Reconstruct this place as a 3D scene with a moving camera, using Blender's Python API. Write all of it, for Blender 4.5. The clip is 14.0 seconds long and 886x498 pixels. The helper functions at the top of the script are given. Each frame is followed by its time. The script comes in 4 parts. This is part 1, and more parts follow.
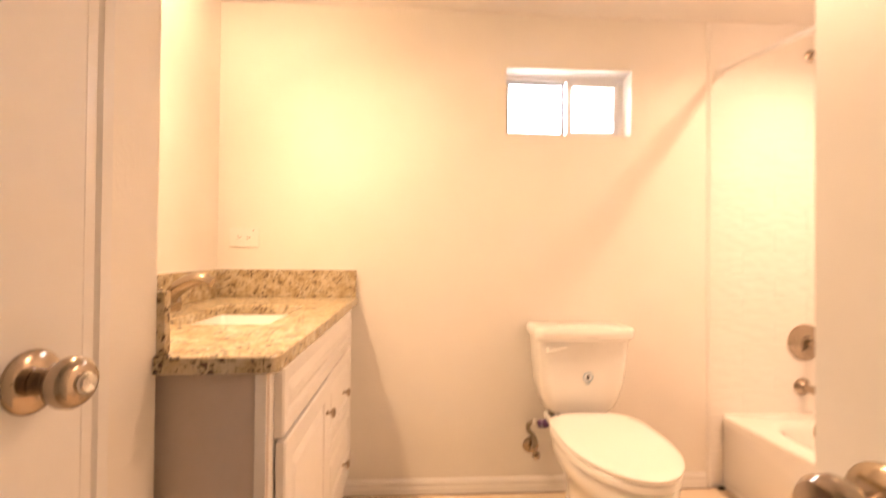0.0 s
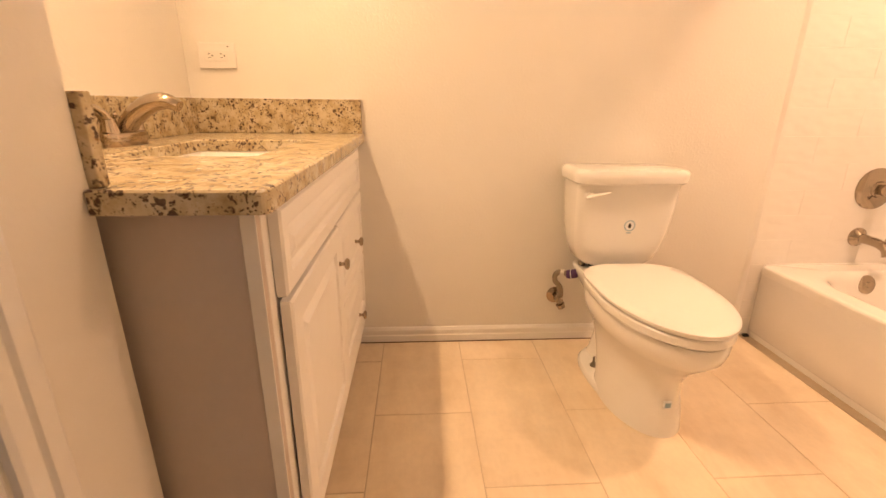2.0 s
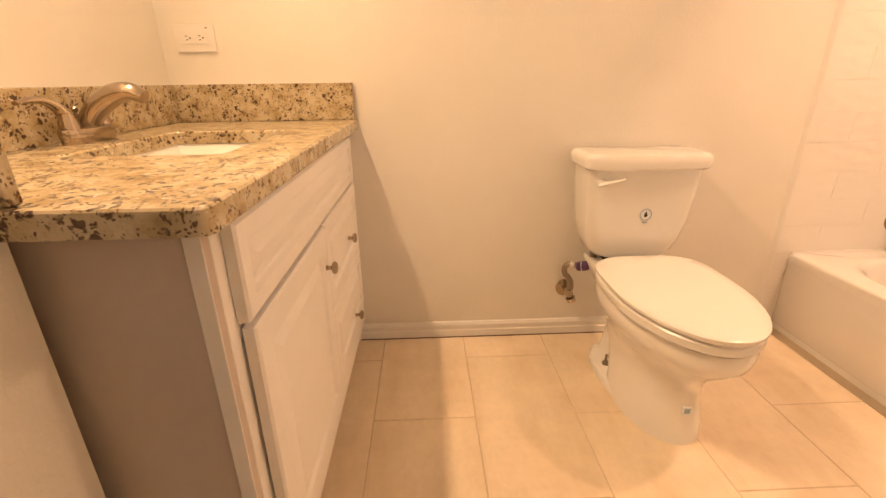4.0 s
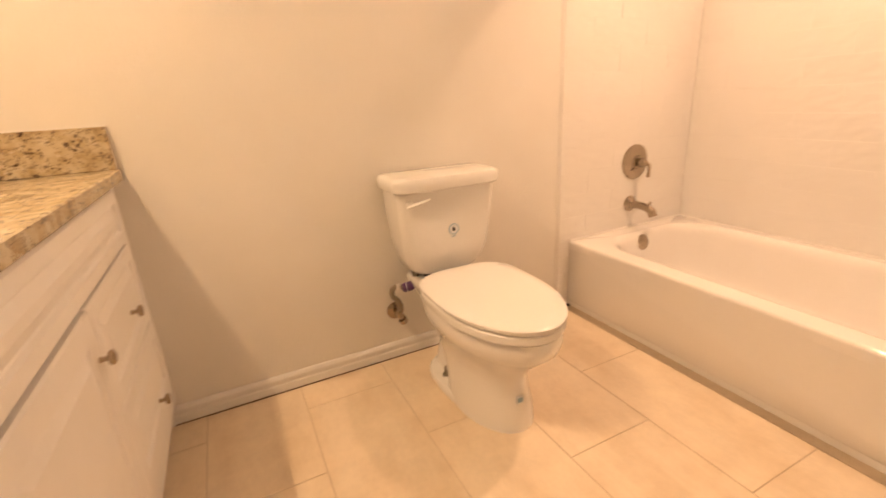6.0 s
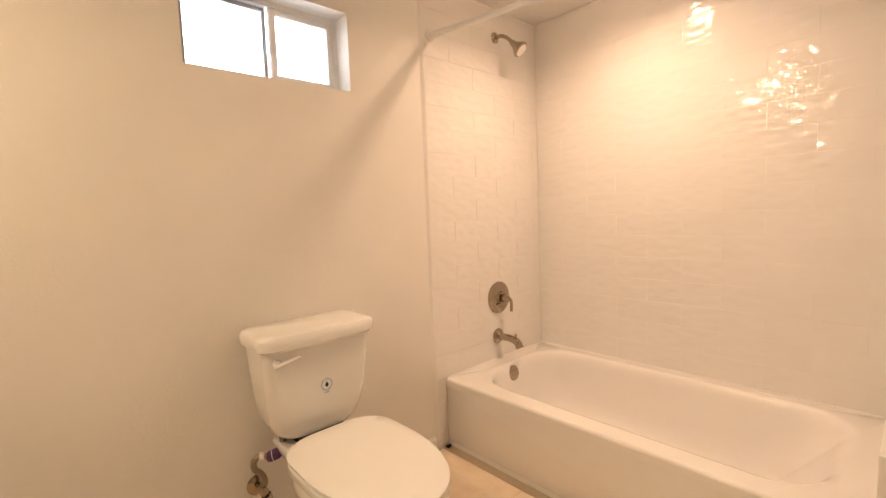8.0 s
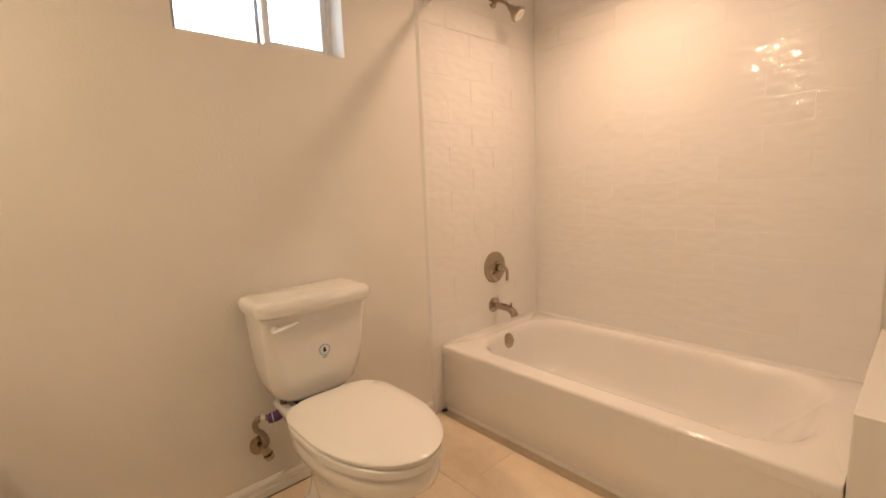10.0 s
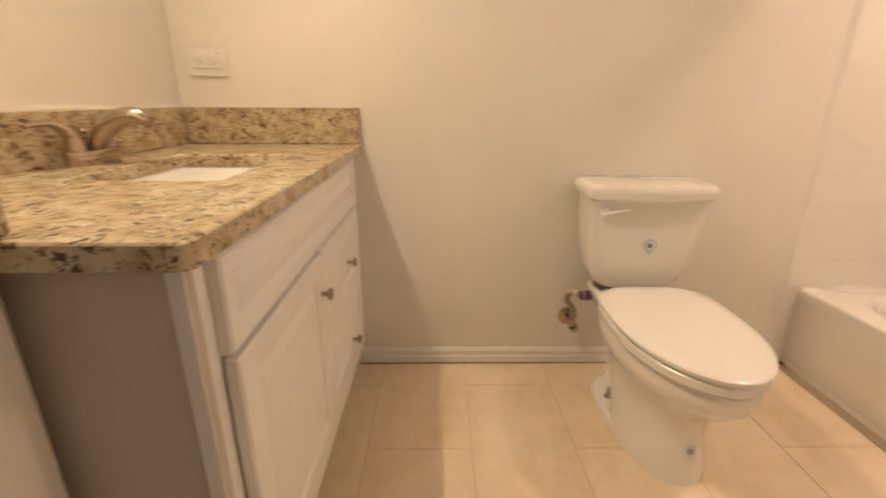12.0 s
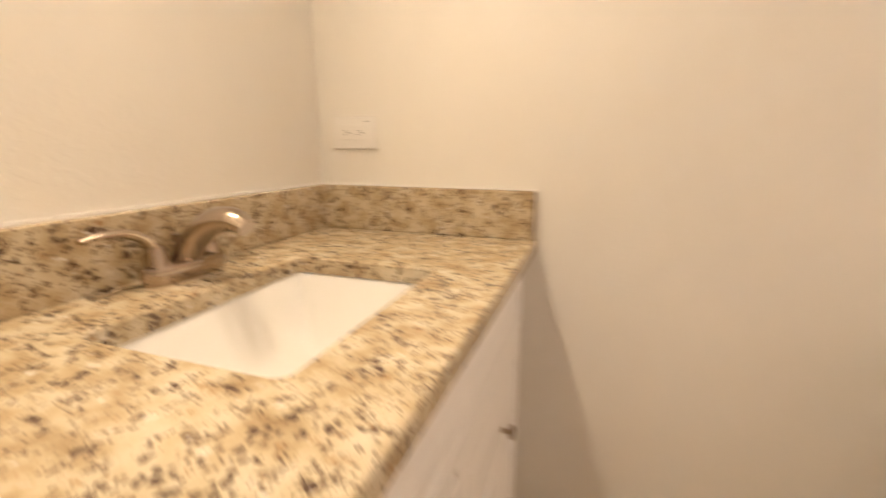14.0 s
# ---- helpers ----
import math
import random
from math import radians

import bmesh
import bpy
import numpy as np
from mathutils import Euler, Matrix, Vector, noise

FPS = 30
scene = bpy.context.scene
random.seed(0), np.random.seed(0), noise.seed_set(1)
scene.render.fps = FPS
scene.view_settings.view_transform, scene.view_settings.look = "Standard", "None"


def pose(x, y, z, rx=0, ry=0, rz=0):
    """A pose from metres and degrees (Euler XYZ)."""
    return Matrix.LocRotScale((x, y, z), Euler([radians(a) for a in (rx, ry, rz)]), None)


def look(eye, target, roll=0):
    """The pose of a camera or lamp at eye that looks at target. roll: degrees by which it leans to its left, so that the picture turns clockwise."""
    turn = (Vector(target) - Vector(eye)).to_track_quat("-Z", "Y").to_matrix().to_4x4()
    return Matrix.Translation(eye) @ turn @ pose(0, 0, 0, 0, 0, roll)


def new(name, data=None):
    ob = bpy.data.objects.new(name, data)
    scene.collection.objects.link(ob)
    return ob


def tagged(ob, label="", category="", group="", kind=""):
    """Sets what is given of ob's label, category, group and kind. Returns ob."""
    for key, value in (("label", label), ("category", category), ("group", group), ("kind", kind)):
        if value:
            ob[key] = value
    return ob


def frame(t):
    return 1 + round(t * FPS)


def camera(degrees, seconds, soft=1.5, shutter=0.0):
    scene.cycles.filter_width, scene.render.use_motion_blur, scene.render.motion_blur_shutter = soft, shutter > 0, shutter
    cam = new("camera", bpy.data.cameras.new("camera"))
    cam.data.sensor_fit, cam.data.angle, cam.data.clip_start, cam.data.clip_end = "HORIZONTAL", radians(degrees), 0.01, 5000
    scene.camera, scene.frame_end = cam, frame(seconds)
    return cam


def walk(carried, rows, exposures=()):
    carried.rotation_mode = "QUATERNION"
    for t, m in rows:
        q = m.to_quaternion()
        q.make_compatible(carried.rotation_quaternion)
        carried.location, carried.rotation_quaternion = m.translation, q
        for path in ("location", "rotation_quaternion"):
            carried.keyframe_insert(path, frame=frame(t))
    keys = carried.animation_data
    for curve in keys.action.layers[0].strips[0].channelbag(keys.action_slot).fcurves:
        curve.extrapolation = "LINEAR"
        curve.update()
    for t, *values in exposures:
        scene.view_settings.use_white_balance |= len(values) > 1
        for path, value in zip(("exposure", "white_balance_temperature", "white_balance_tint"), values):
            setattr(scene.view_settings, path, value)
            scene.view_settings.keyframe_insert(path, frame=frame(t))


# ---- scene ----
cam = camera(90.2, 14.0, soft=1.5, shutter=0.6)
PATH = [
    (0, (0.83, 0.655, 1.05), (0.954, 2.651, 1.072), 0.5),
    (0.5, (0.852, 0.718, 1.018), (0.82, 2.697, 0.733), -0.3),
    (1, (0.842, 0.771, 0.985), (0.828, 2.71, 0.494), 0.8),
    (1.5, (0.804, 0.842, 0.974), (0.858, 2.758, 0.402), 1.4),
    (2, (0.769, 0.919, 0.966), (0.887, 2.815, 0.34), 0.6),
    (4.5, (0.829, 1.039, 0.981), (0.894, 2.905, 0.266), -0.9),
    (5, (0.846, 1.049, 0.972), (1.167, 2.895, 0.273), -0.5),
    (5.5, (0.839, 1.056, 0.992), (1.438, 2.828, 0.284), -2.8),
    (6, (0.845, 1.061, 0.995), (1.658, 2.772, 0.353), -3.4),
    (6.5, (0.852, 1.073, 1.028), (1.927, 2.689, 0.542), -2.7),
    (7, (0.873, 1.074, 1.098), (2.125, 2.623, 0.914), -2.8),
    (9.5, (0.863, 1.066, 1.111), (2.24, 2.504, 0.923), -2.2),
    (10, (0.871, 1.048, 1.094), (2.197, 2.519, 0.812), -2.3),
    (10.5, (0.879, 1.032, 1.065), (2.139, 2.531, 0.657), -2.2),
    (11, (0.877, 1.023, 1.011), (1.948, 2.573, 0.339), -0.4),
    (11.5, (0.848, 1.041, 0.984), (1.4, 2.84, 0.307), -0.0),
    (12, (0.838, 1.047, 1.0), (0.864, 2.943, 0.364), 0.3),
    (12.5, (0.85, 1.051, 0.999), (0.651, 2.958, 0.429), 0.4),
    (13, (0.841, 1.122, 1.01), (0.665, 3.063, 0.56), 0.3),
    (13.5, (0.794, 1.342, 1.025), (0.674, 3.305, 0.659), 2.7),
    (14, (0.713, 1.542, 1.079), (0.068, 3.38, 0.625), 0.0),
]

# exposure and white balance follow the clip's own automatic camera
EXPOSURES = [(0, 1.29, 6950, 24), (0.5, 1.14, 7300, 22), (1, 1.02, 7350, 21), (2, 0.99, 7350, 21), (5, 0.86, 7200, 19), (6.5, 0.77, 6700, 17), (7, 0.71, 6350, 13), (9.5, 0.3, 6000, 10), (10.5, 0.26, 6000, 10), (11.5, 0.26, 6050, 9), (12.5, 0.84, 5450, 7), (13.5, 0.72, 5400, 8), (14, 0.74, 5400, 8)]
walk(cam, [(t, look(eye, target, roll)) for t, eye, target, roll in PATH], EXPOSURES)

# ---- plan, in metres ----
BACK, LEFT, RIGHT, CEIL = 2.6, -0.015, 3.0, 2.13
CLOSET_X, CLOSET_Y = 0.358, 1.495      # corner of the closet wall beside the vanity
FRONT, NOOK = -0.25, 0.90              # entry wall; wall behind the ledge at the foot of the tub
TUB_X, TUB_Y, RIM = 2.231, 1.135, 0.330
LEDGE_Z, TILE_X = 0.535, 2.174
DOWN_X, DOWN_Y = 2.47, 1.92             # ceiling light over the tub
BULBS = (1.82, 1.99, 2.16)              # vanity light bulbs, along the wall
WARM, ROSY = (1.0, 0.69, 0.395), (1.0, 0.635, 0.385)

# ---- world and lights ----
world = bpy.data.worlds.new("world")
scene.world = world
world.use_nodes = True
wn = world.node_tree
sky = wn.nodes.new("ShaderNodeTexSky")
sky.sky_type, sky.sun_disc, sky.sun_elevation, sky.sun_rotation = "NISHITA", False, radians(40), radians(120)
wn.nodes["Background"].inputs[1].default_value = 0.12
wn.links.new(sky.outputs[0], wn.nodes["Background"].inputs[0])


def lamp(name, kind, where, watts, size, colour, target=None):
    data = bpy.data.lights.new(name, kind)
    data.energy, data.color = watts, colour
    if kind == "AREA":
        data.shape, data.size = "DISK", size
    else:
        data.shadow_soft_size = size
    ob = new(name, data)
    ob.matrix_world = look(where, target) if target else pose(*where)
    return ob


for y in BULBS:
    lamp("vanity_bulb_light", "POINT", (0.195, y, 2.035), 0.26, 0.026, WARM)
    lamp("vanity_down_light", "AREA", (0.195, y, 2.062), 2.35, 0.06, WARM, (0.92, y - 0.36, 0.9)).data.spread = radians(140)
lamp("tub_light", "POINT", (DOWN_X, DOWN_Y, CEIL - 0.072), 1.4, 0.045, ROSY)
lamp("tub_down_light", "AREA", (DOWN_X, DOWN_Y, CEIL - 0.024), 6.9, 0.09, ROSY, (DOWN_X, DOWN_Y, 0)).data.spread = radians(152)


# ---- materials ----
def node_material(name, rough=0.5, metal=0.0, coat=0.0):
    m = bpy.data.materials.new(name)
    m.use_nodes = True
    b = m.node_tree.nodes["Principled BSDF"]
    b.inputs["Roughness"].default_value = rough
    b.inputs["Metallic"].default_value = metal
    b.inputs["Coat Weight"].default_value = coat
    return m, m.node_tree, b


def place_vector(nt, stretch=(1, 1, 1), spread=0.0):
    """World position, stretched; spread shifts it piece by piece."""
    geo, mp = nt.nodes.new("ShaderNodeNewGeometry"), nt.nodes.new("ShaderNodeMapping")
    mp.inputs["Scale"].default_value = stretch
    nt.links.new(geo.outputs["Position"], mp.inputs["Vector"])
    if spread:
        info, mul = nt.nodes.new("ShaderNodeObjectInfo"), nt.nodes.new("ShaderNodeMath")
        mul.operation, mul.inputs[1].default_value = "MULTIPLY", spread
        nt.links.new(info.outputs["Random"], mul.inputs[0])
        nt.links.new(mul.outputs[0], mp.inputs["Location"])
    return mp.outputs[0]


def noise_node(nt, vec, scale, detail=4.0, rough=0.55):
    n = nt.nodes.new("ShaderNodeTexNoise")
    n.inputs["Scale"].default_value, n.inputs["Detail"].default_value, n.inputs["Roughness"].default_value = scale, detail, rough
    nt.links.new(vec, n.inputs["Vector"])
    return n.outputs["Fac"]


def ramp(nt, fac, stops):
    r = nt.nodes.new("ShaderNodeValToRGB")
    els = r.color_ramp.elements
    while len(els) < len(stops):
        els.new(0.5)
    for e, (p, c) in zip(els, stops):
        e.position, e.color = p, (*c, 1)
    nt.links.new(fac, r.inputs[0])
    return r.outputs[0]


def mix(nt, fac, a, b, mode="MIX"):
    m = nt.nodes.new("ShaderNodeMix")
    m.data_type, m.blend_type = "RGBA", mode
    for sock, val in ((m.inputs[0], fac), (m.inputs[6], a), (m.inputs[7], b)):
        if isinstance(val, (int, float)):
            sock.default_value = val
        elif isinstance(val, tuple):
            sock.default_value = (*val, 1)
        else:
            nt.links.new(val, sock)
    return m.outputs[2]


def bump(nt, b, height, strength, distance, under=None):
    n = nt.nodes.new("ShaderNodeBump")
    n.inputs["Strength"].default_value, n.inputs["Distance"].default_value = strength, distance
    nt.links.new(height, n.inputs["Height"])
    if under:
        nt.links.new(under, n.inputs["Normal"])
    nt.links.new(n.outputs[0], b.inputs["Normal"])
    return n.outputs[0]


def shade(c, k):
    return tuple(min(1.0, v * k) for v in c)


def plain(name, colour, rough=0.45, metal=0.0, coat=0.0, vary=0.06, grain=60.0, relief=0.0, stretch=(1, 1, 1), spread=0.0):
    """Paint, porcelain, metal: colour that varies broadly and finely, with fine relief and uneven gloss."""
    m, nt, b = node_material(name, rough, metal, coat)
    vec = place_vector(nt, stretch, spread)
    broad, fine = noise_node(nt, vec, 2.3, 3), noise_node(nt, vec, grain, 5)
    c = ramp(nt, broad, [(0.3, shade(colour, 1 - vary)), (0.7, shade(colour, 1 + vary))])
    c = mix(nt, 0.25, c, ramp(nt, fine, [(0.35, shade(colour, 1 - vary)), (0.65, shade(colour, 1 + vary))]))
    nt.links.new(c, b.inputs["Base Color"])
    r = nt.nodes.new("ShaderNodeMapRange")
    r.inputs["To Min"].default_value, r.inputs["To Max"].default_value = rough * 0.8, min(1, rough * 1.25)
    nt.links.new(broad, r.inputs["Value"])
    nt.links.new(r.outputs[0], b.inputs["Roughness"])
    if relief:
        bump(nt, b, fine, 0.5, relief)
    return m


def wall_paint(name, colour):
    """Eggshell paint over a knocked-down, orange-peel plaster."""
    m, nt, b = node_material(name, 0.55)
    vec = place_vector(nt)
    broad = noise_node(nt, vec, 1.6, 4)
    c = ramp(nt, broad, [(0.3, shade(colour, 0.96)), (0.7, shade(colour, 1.04))])
    nt.links.new(c, b.inputs["Base Color"])
    blobs = ramp(nt, noise_node(nt, vec, 95, 2, 0.4), [(0.5, (0, 0, 0)), (0.62, (1, 1, 1))])
    first = bump(nt, b, blobs, 0.22, 0.0008)
    bump(nt, b, noise_node(nt, vec, 26, 3), 0.13, 0.0016, first)
    return m


def granite(name):
    """Cream and tan crystals crowded with brown-black flecks, honed by the light rather than mirror bright."""
    m, nt, b = node_material(name, 0.2)
    b.inputs["IOR"].default_value = 1.42
    vec = place_vector(nt)
    wob = nt.nodes.new("ShaderNodeTexNoise")
    wob.inputs["Scale"].default_value, wob.inputs["Detail"].default_value = 75, 2
    nt.links.new(vec, wob.inputs["Vector"])
    scaled, warped = nt.nodes.new("ShaderNodeVectorMath"), nt.nodes.new("ShaderNodeVectorMath")
    scaled.operation, warped.operation = "SCALE", "ADD"
    scaled.inputs["Scale"].default_value = 0.017
    nt.links.new(wob.outputs["Color"], scaled.inputs[0])
    nt.links.new(vec, warped.inputs[0])
    nt.links.new(scaled.outputs[0], warped.inputs[1])

    def crystals(scale, lo, hi):
        v = nt.nodes.new("ShaderNodeTexVoronoi")
        v.inputs["Scale"].default_value = scale
        nt.links.new(warped.outputs[0], v.inputs["Vector"])
        return ramp(nt, v.outputs["Distance"], [(lo, (1, 1, 1)), (hi, (0, 0, 0))])

    base = ramp(nt, noise_node(nt, vec, 24, 6, 0.62), [(0.30, (0.33, 0.24, 0.13)), (0.43, (0.48, 0.385, 0.235)), (0.56, (0.585, 0.50, 0.345)), (0.74, (0.66, 0.60, 0.47))])
    tan = ramp(nt, noise_node(nt, vec, 52, 5, 0.7), [(0.60, (0, 0, 0)), (0.68, (1, 1, 1))])
    c = mix(nt, tan, base, (0.33, 0.20, 0.09))
    big = crystals(78, 0.33, 0.44)
    where_big = ramp(nt, noise_node(nt, vec, 30, 4), [(0.495, (0, 0, 0)), (0.55, (1, 1, 1))])
    c = mix(nt, mix(nt, 1.0, big, where_big, "MULTIPLY"), c, (0.095, 0.062, 0.048))
    small = crystals(165, 0.32, 0.43)
    where_small = ramp(nt, noise_node(nt, vec, 55, 3), [(0.482, (0, 0, 0)), (0.55, (1, 1, 1))])
    c = mix(nt, mix(nt, 1.0, small, where_small, "MULTIPLY"), c, (0.13, 0.09, 0.065))
    pale = ramp(nt, noise_node(nt, vec, 62, 3), [(0.66, (0, 0, 0)), (0.74, (1, 1, 1))])
    c = mix(nt, pale, c, (0.80, 0.76, 0.67))
    nt.links.new(c, b.inputs["Base Color"])
    return m


def wavy_tile(name, colour):
    """White glazed tile with a hand-made, rippled face."""
    m, nt, b = node_material(name, 0.018)
    b.inputs["IOR"].default_value = 1.6
    vec = place_vector(nt, spread=7.0)
    broad = noise_node(nt, vec, 3, 3)
    nt.links.new(ramp(nt, broad, [(0.3, shade(colour, 0.98)), (0.7, shade(colour, 1.01))]), b.inputs["Base Color"])
    bump(nt, b, noise_node(nt, place_vector(nt, (1, 1, 1.9), 7.0), 17, 0.6, 0.4), 1.0, 0.0031)
    return m


def floor_tile(name, colour):
    m, nt, b = node_material(name, 0.33)
    vec = place_vector(nt, (1, 0.7, 1), 9.0)
    cloud, fine = noise_node(nt, vec, 5, 6, 0.6), noise_node(nt, vec, 70, 4)
    c = ramp(nt, cloud, [(0.25, shade(colour, 0.90)), (0.5, colour), (0.75, shade(colour, 1.07))])
    c = mix(nt, 0.2, c, ramp(nt, fine, [(0.35, shade(colour, 0.85)), (0.65, shade(colour, 1.1))]))
    # grout haze left in streaks and swirls across the tiles
    haze = ramp(nt, noise_node(nt, place_vector(nt, (3.2, 1.1, 1)), 2.6, 6, 0.62), [(0.42, (0, 0, 0)), (0.66, (1, 1, 1))])
    c = mix(nt, mix(nt, 1.0, haze, (0.55, 0.55, 0.55), "MULTIPLY"), c, (colour[0] * 0.80, colour[1] * 0.73, colour[2] * 0.64))
    pale = ramp(nt, noise_node(nt, place_vector(nt, (1.2, 2.4, 1)), 3.4, 5, 0.6), [(0.48, (0, 0, 0)), (0.70, (1, 1, 1))])
    c = mix(nt, mix(nt, 1.0, pale, (0.45, 0.45, 0.45), "MULTIPLY"), c, shade(colour, 1.12))
    nt.links.new(c, b.inputs["Base Color"])
    bump(nt, b, fine, 0.3, 0.0006)
    return m


def glow(name, colour, strength):
    m, nt, b = node_material(name, 0.4)
    b.inputs["Base Color"].default_value = (0.8, 0.8, 0.8, 1)
    b.inputs["Emission Color"].default_value, b.inputs["Emission Strength"].default_value = (*colour, 1), strength
    return m


def clear(name, rough=0.0):
    m, nt, b = node_material(name, rough)
    b.inputs["Transmission Weight"].default_value, b.inputs["IOR"].default_value = 1.0, 1.45
    b.inputs["Base Color"].default_value = (0.97, 0.98, 0.98, 1)
    return m


M_WALL = wall_paint("greige_wall_paint", (0.79, 0.768, 0.72))
M_CEIL = wall_paint("ceiling_paint", (0.82, 0.80, 0.77))
M_TRIM = plain("white_trim_paint", (0.80, 0.79, 0.77), 0.35, grain=40, vary=0.03, relief=0.0002)
M_CAB = plain("white_thermofoil", (0.85, 0.84, 0.83), 0.33, vary=0.03, grain=30)
M_SIDE = plain("grey_cabinet_side", (0.56, 0.485, 0.445), 0.45, vary=0.05, grain=50)
M_DARK = plain("joint_shade", (0.16, 0.10, 0.065), 0.8)
M_GRANITE = granite("speckled_granite")
M_CHINA = plain("white_vitreous_china", (0.84, 0.83, 0.80), 0.08, coat=0.5, vary=0.015)
M_SEAT = plain("white_seat_plastic", (0.83, 0.82, 0.79), 0.22, vary=0.015)
M_TUB = plain("white_tub_enamel", (0.84, 0.82, 0.79), 0.11, coat=0.6, vary=0.02)
M_NICKEL = plain("brushed_nickel", (0.43, 0.355, 0.28), 0.15, 1.0, vary=0.08, grain=200)
M_CHROME = plain("polished_chrome", (0.72, 0.70, 0.66), 0.10, 1.0, vary=0.05)
M_BRAID = plain("braided_steel", (0.30, 0.26, 0.21), 0.4, 1.0, vary=0.3, grain=400, relief=0.001)
M_TILE = wavy_tile("white_glazed_tile", (0.82, 0.80, 0.77))
M_GROUT = plain("white_grout", (0.815, 0.79, 0.755), 0.85, vary=0.08, relief=0.0005)
M_FLOOR = floor_tile("beige_porcelain_tile", (0.80, 0.675, 0.515))
M_FGROUT = plain("tan_floor_grout", (0.60, 0.48, 0.345), 0.9, vary=0.12, relief=0.0006)
M_PLATE = plain("white_plastic_plate", (0.82, 0.80, 0.77), 0.3, vary=0.02)
M_RUBBER = plain("black_slot", (0.02, 0.02, 0.02), 0.7)
M_BLUE = plain("blue_sticker_ink", (0.30, 0.44, 0.54), 0.4)
M_PAPER = plain("white_sticker_paper", (0.75, 0.78, 0.80), 0.45, vary=0.03)
M_TAG = plain("purple_paper_tag", (0.08, 0.03, 0.12), 0.6)
M_VINYL = plain("white_window_vinyl", (0.78, 0.78, 0.78), 0.35, vary=0.03)
M_ALU = plain("grey_window_metal", (0.42, 0.43, 0.44), 0.35, 0.9)
M_GLASS = clear("window_glass")
M_CAULK = plain("old_caulk", (0.74, 0.67, 0.58), 0.6, vary=0.12, relief=0.0008)
M_FILLER = plain("dirty_tan_grout", (0.56, 0.46, 0.34), 0.75, vary=0.14, grain=45, relief=0.0006)
M_GLOBE = glow("lit_frosted_glass", WARM, 22.0)
M_LENS = glow("lit_ceiling_lens", ROSY, 1.5)
M_SKY = glow("overcast_sky_glow", (0.93, 0.97, 1.0), 5.0)


# ---- mesh helpers ----
def origin_of(ob):
    v = Vector((0, 0, 0))
    while ob:
        v, ob = v + ob.location, ob.parent
    return v


def part(name, bm, material, parent=None, label="", smooth=False):
    """Links a bmesh, made in world coordinates, as one mesh object under a thing or a part."""
    bmesh.ops.recalc_face_normals(bm, faces=bm.faces)
    if parent:
        bmesh.ops.translate(bm, vec=-origin_of(parent), verts=bm.verts)
    me = bpy.data.meshes.new(name)
    bm.to_mesh(me)
    bm.free()
    me.materials.append(material)
    if smooth:
        me.polygons.foreach_set("use_smooth", [True] * len(me.polygons))
        me.set_sharp_from_angle(angle=radians(38))
    ob = new(name, me)
    ob.parent = parent
    if label:
        ob["label"] = label
    return ob


def thing(name, where, label, category, group=""):
    ob = new(name)
    ob.empty_display_size = 0.1
    ob.location = where
    return tagged(ob, label, category, group)


def structure(name, bm, material, label, category="", smooth=False):
    return tagged(part(name, bm, material, None, "", smooth), label, category, kind="structure")


def box(bm, x0, x1, y0, y1, z0, z1, bevel=0.0, seg=2):
    vs = [bm.verts.new((x, y, z)) for z in (z0, z1) for x, y in ((x0, y0), (x1, y0), (x1, y1), (x0, y1))]
    fs = [bm.faces.new([vs[i] for i in q]) for q in ((3, 2, 1, 0), (4, 5, 6, 7), (0, 1, 5, 4), (1, 2, 6, 5), (2, 3, 7, 6), (3, 0, 4, 7))]
    if bevel:
        es = list({e for f in fs for e in f.edges})
        bmesh.ops.bevel(bm, geom=es, offset=bevel, segments=seg, affect="EDGES", profile=0.5)
    return bm


def boxed(*a, **k):
    return box(bmesh.new(), *a, **k)


def loft(bm, loops, cap0=True, cap1=True):
    rows = [[bm.verts.new(p) for p in loop] for loop in loops]
    for a, b in zip(rows, rows[1:]):
        for i in range(len(a)):
            j = (i + 1) % len(a)
            bm.faces.new((a[i], a[j], b[j], b[i]))
    if cap0:
        bm.faces.new(rows[0][::-1])
    if cap1:
        bm.faces.new(rows[-1])
    return bm


def rrect(x0, x1, y0, y1, r, z, n=6):
    pts = []
    for cx, cy, a0 in ((x1 - r, y1 - r, 0), (x0 + r, y1 - r, 90), (x0 + r, y0 + r, 180), (x1 - r, y0 + r, 270)):
        for i in range(n + 1):
            a = radians(a0 + 90 * i / n)
            pts.append((cx + r * math.cos(a), cy + r * math.sin(a), z))
    return pts


def tube(bm, path, radii, sides=14, flat=1.0):
    """A swept round (or flattened) pipe through the points of path."""
    pts = [Vector(p) for p in path]
    loops, side = [], None
    for i, p in enumerate(pts):
        way = (pts[min(i + 1, len(pts) - 1)] - pts[max(i - 1, 0)]).normalized()
        if side is None:
            side = way.cross(Vector((0, 0, 1)) if abs(way.z) < 0.9 else Vector((0, 1, 0))).normalized()
        side = (side - way * side.dot(way)).normalized()
        up = way.cross(side)
        r = radii[i] if isinstance(radii, (list, tuple)) else radii
        loops.append([p + side * r * math.cos(2 * math.pi * k / sides) + up * r * flat * math.sin(2 * math.pi * k / sides) for k in range(sides)])
    return loft(bm, loops)


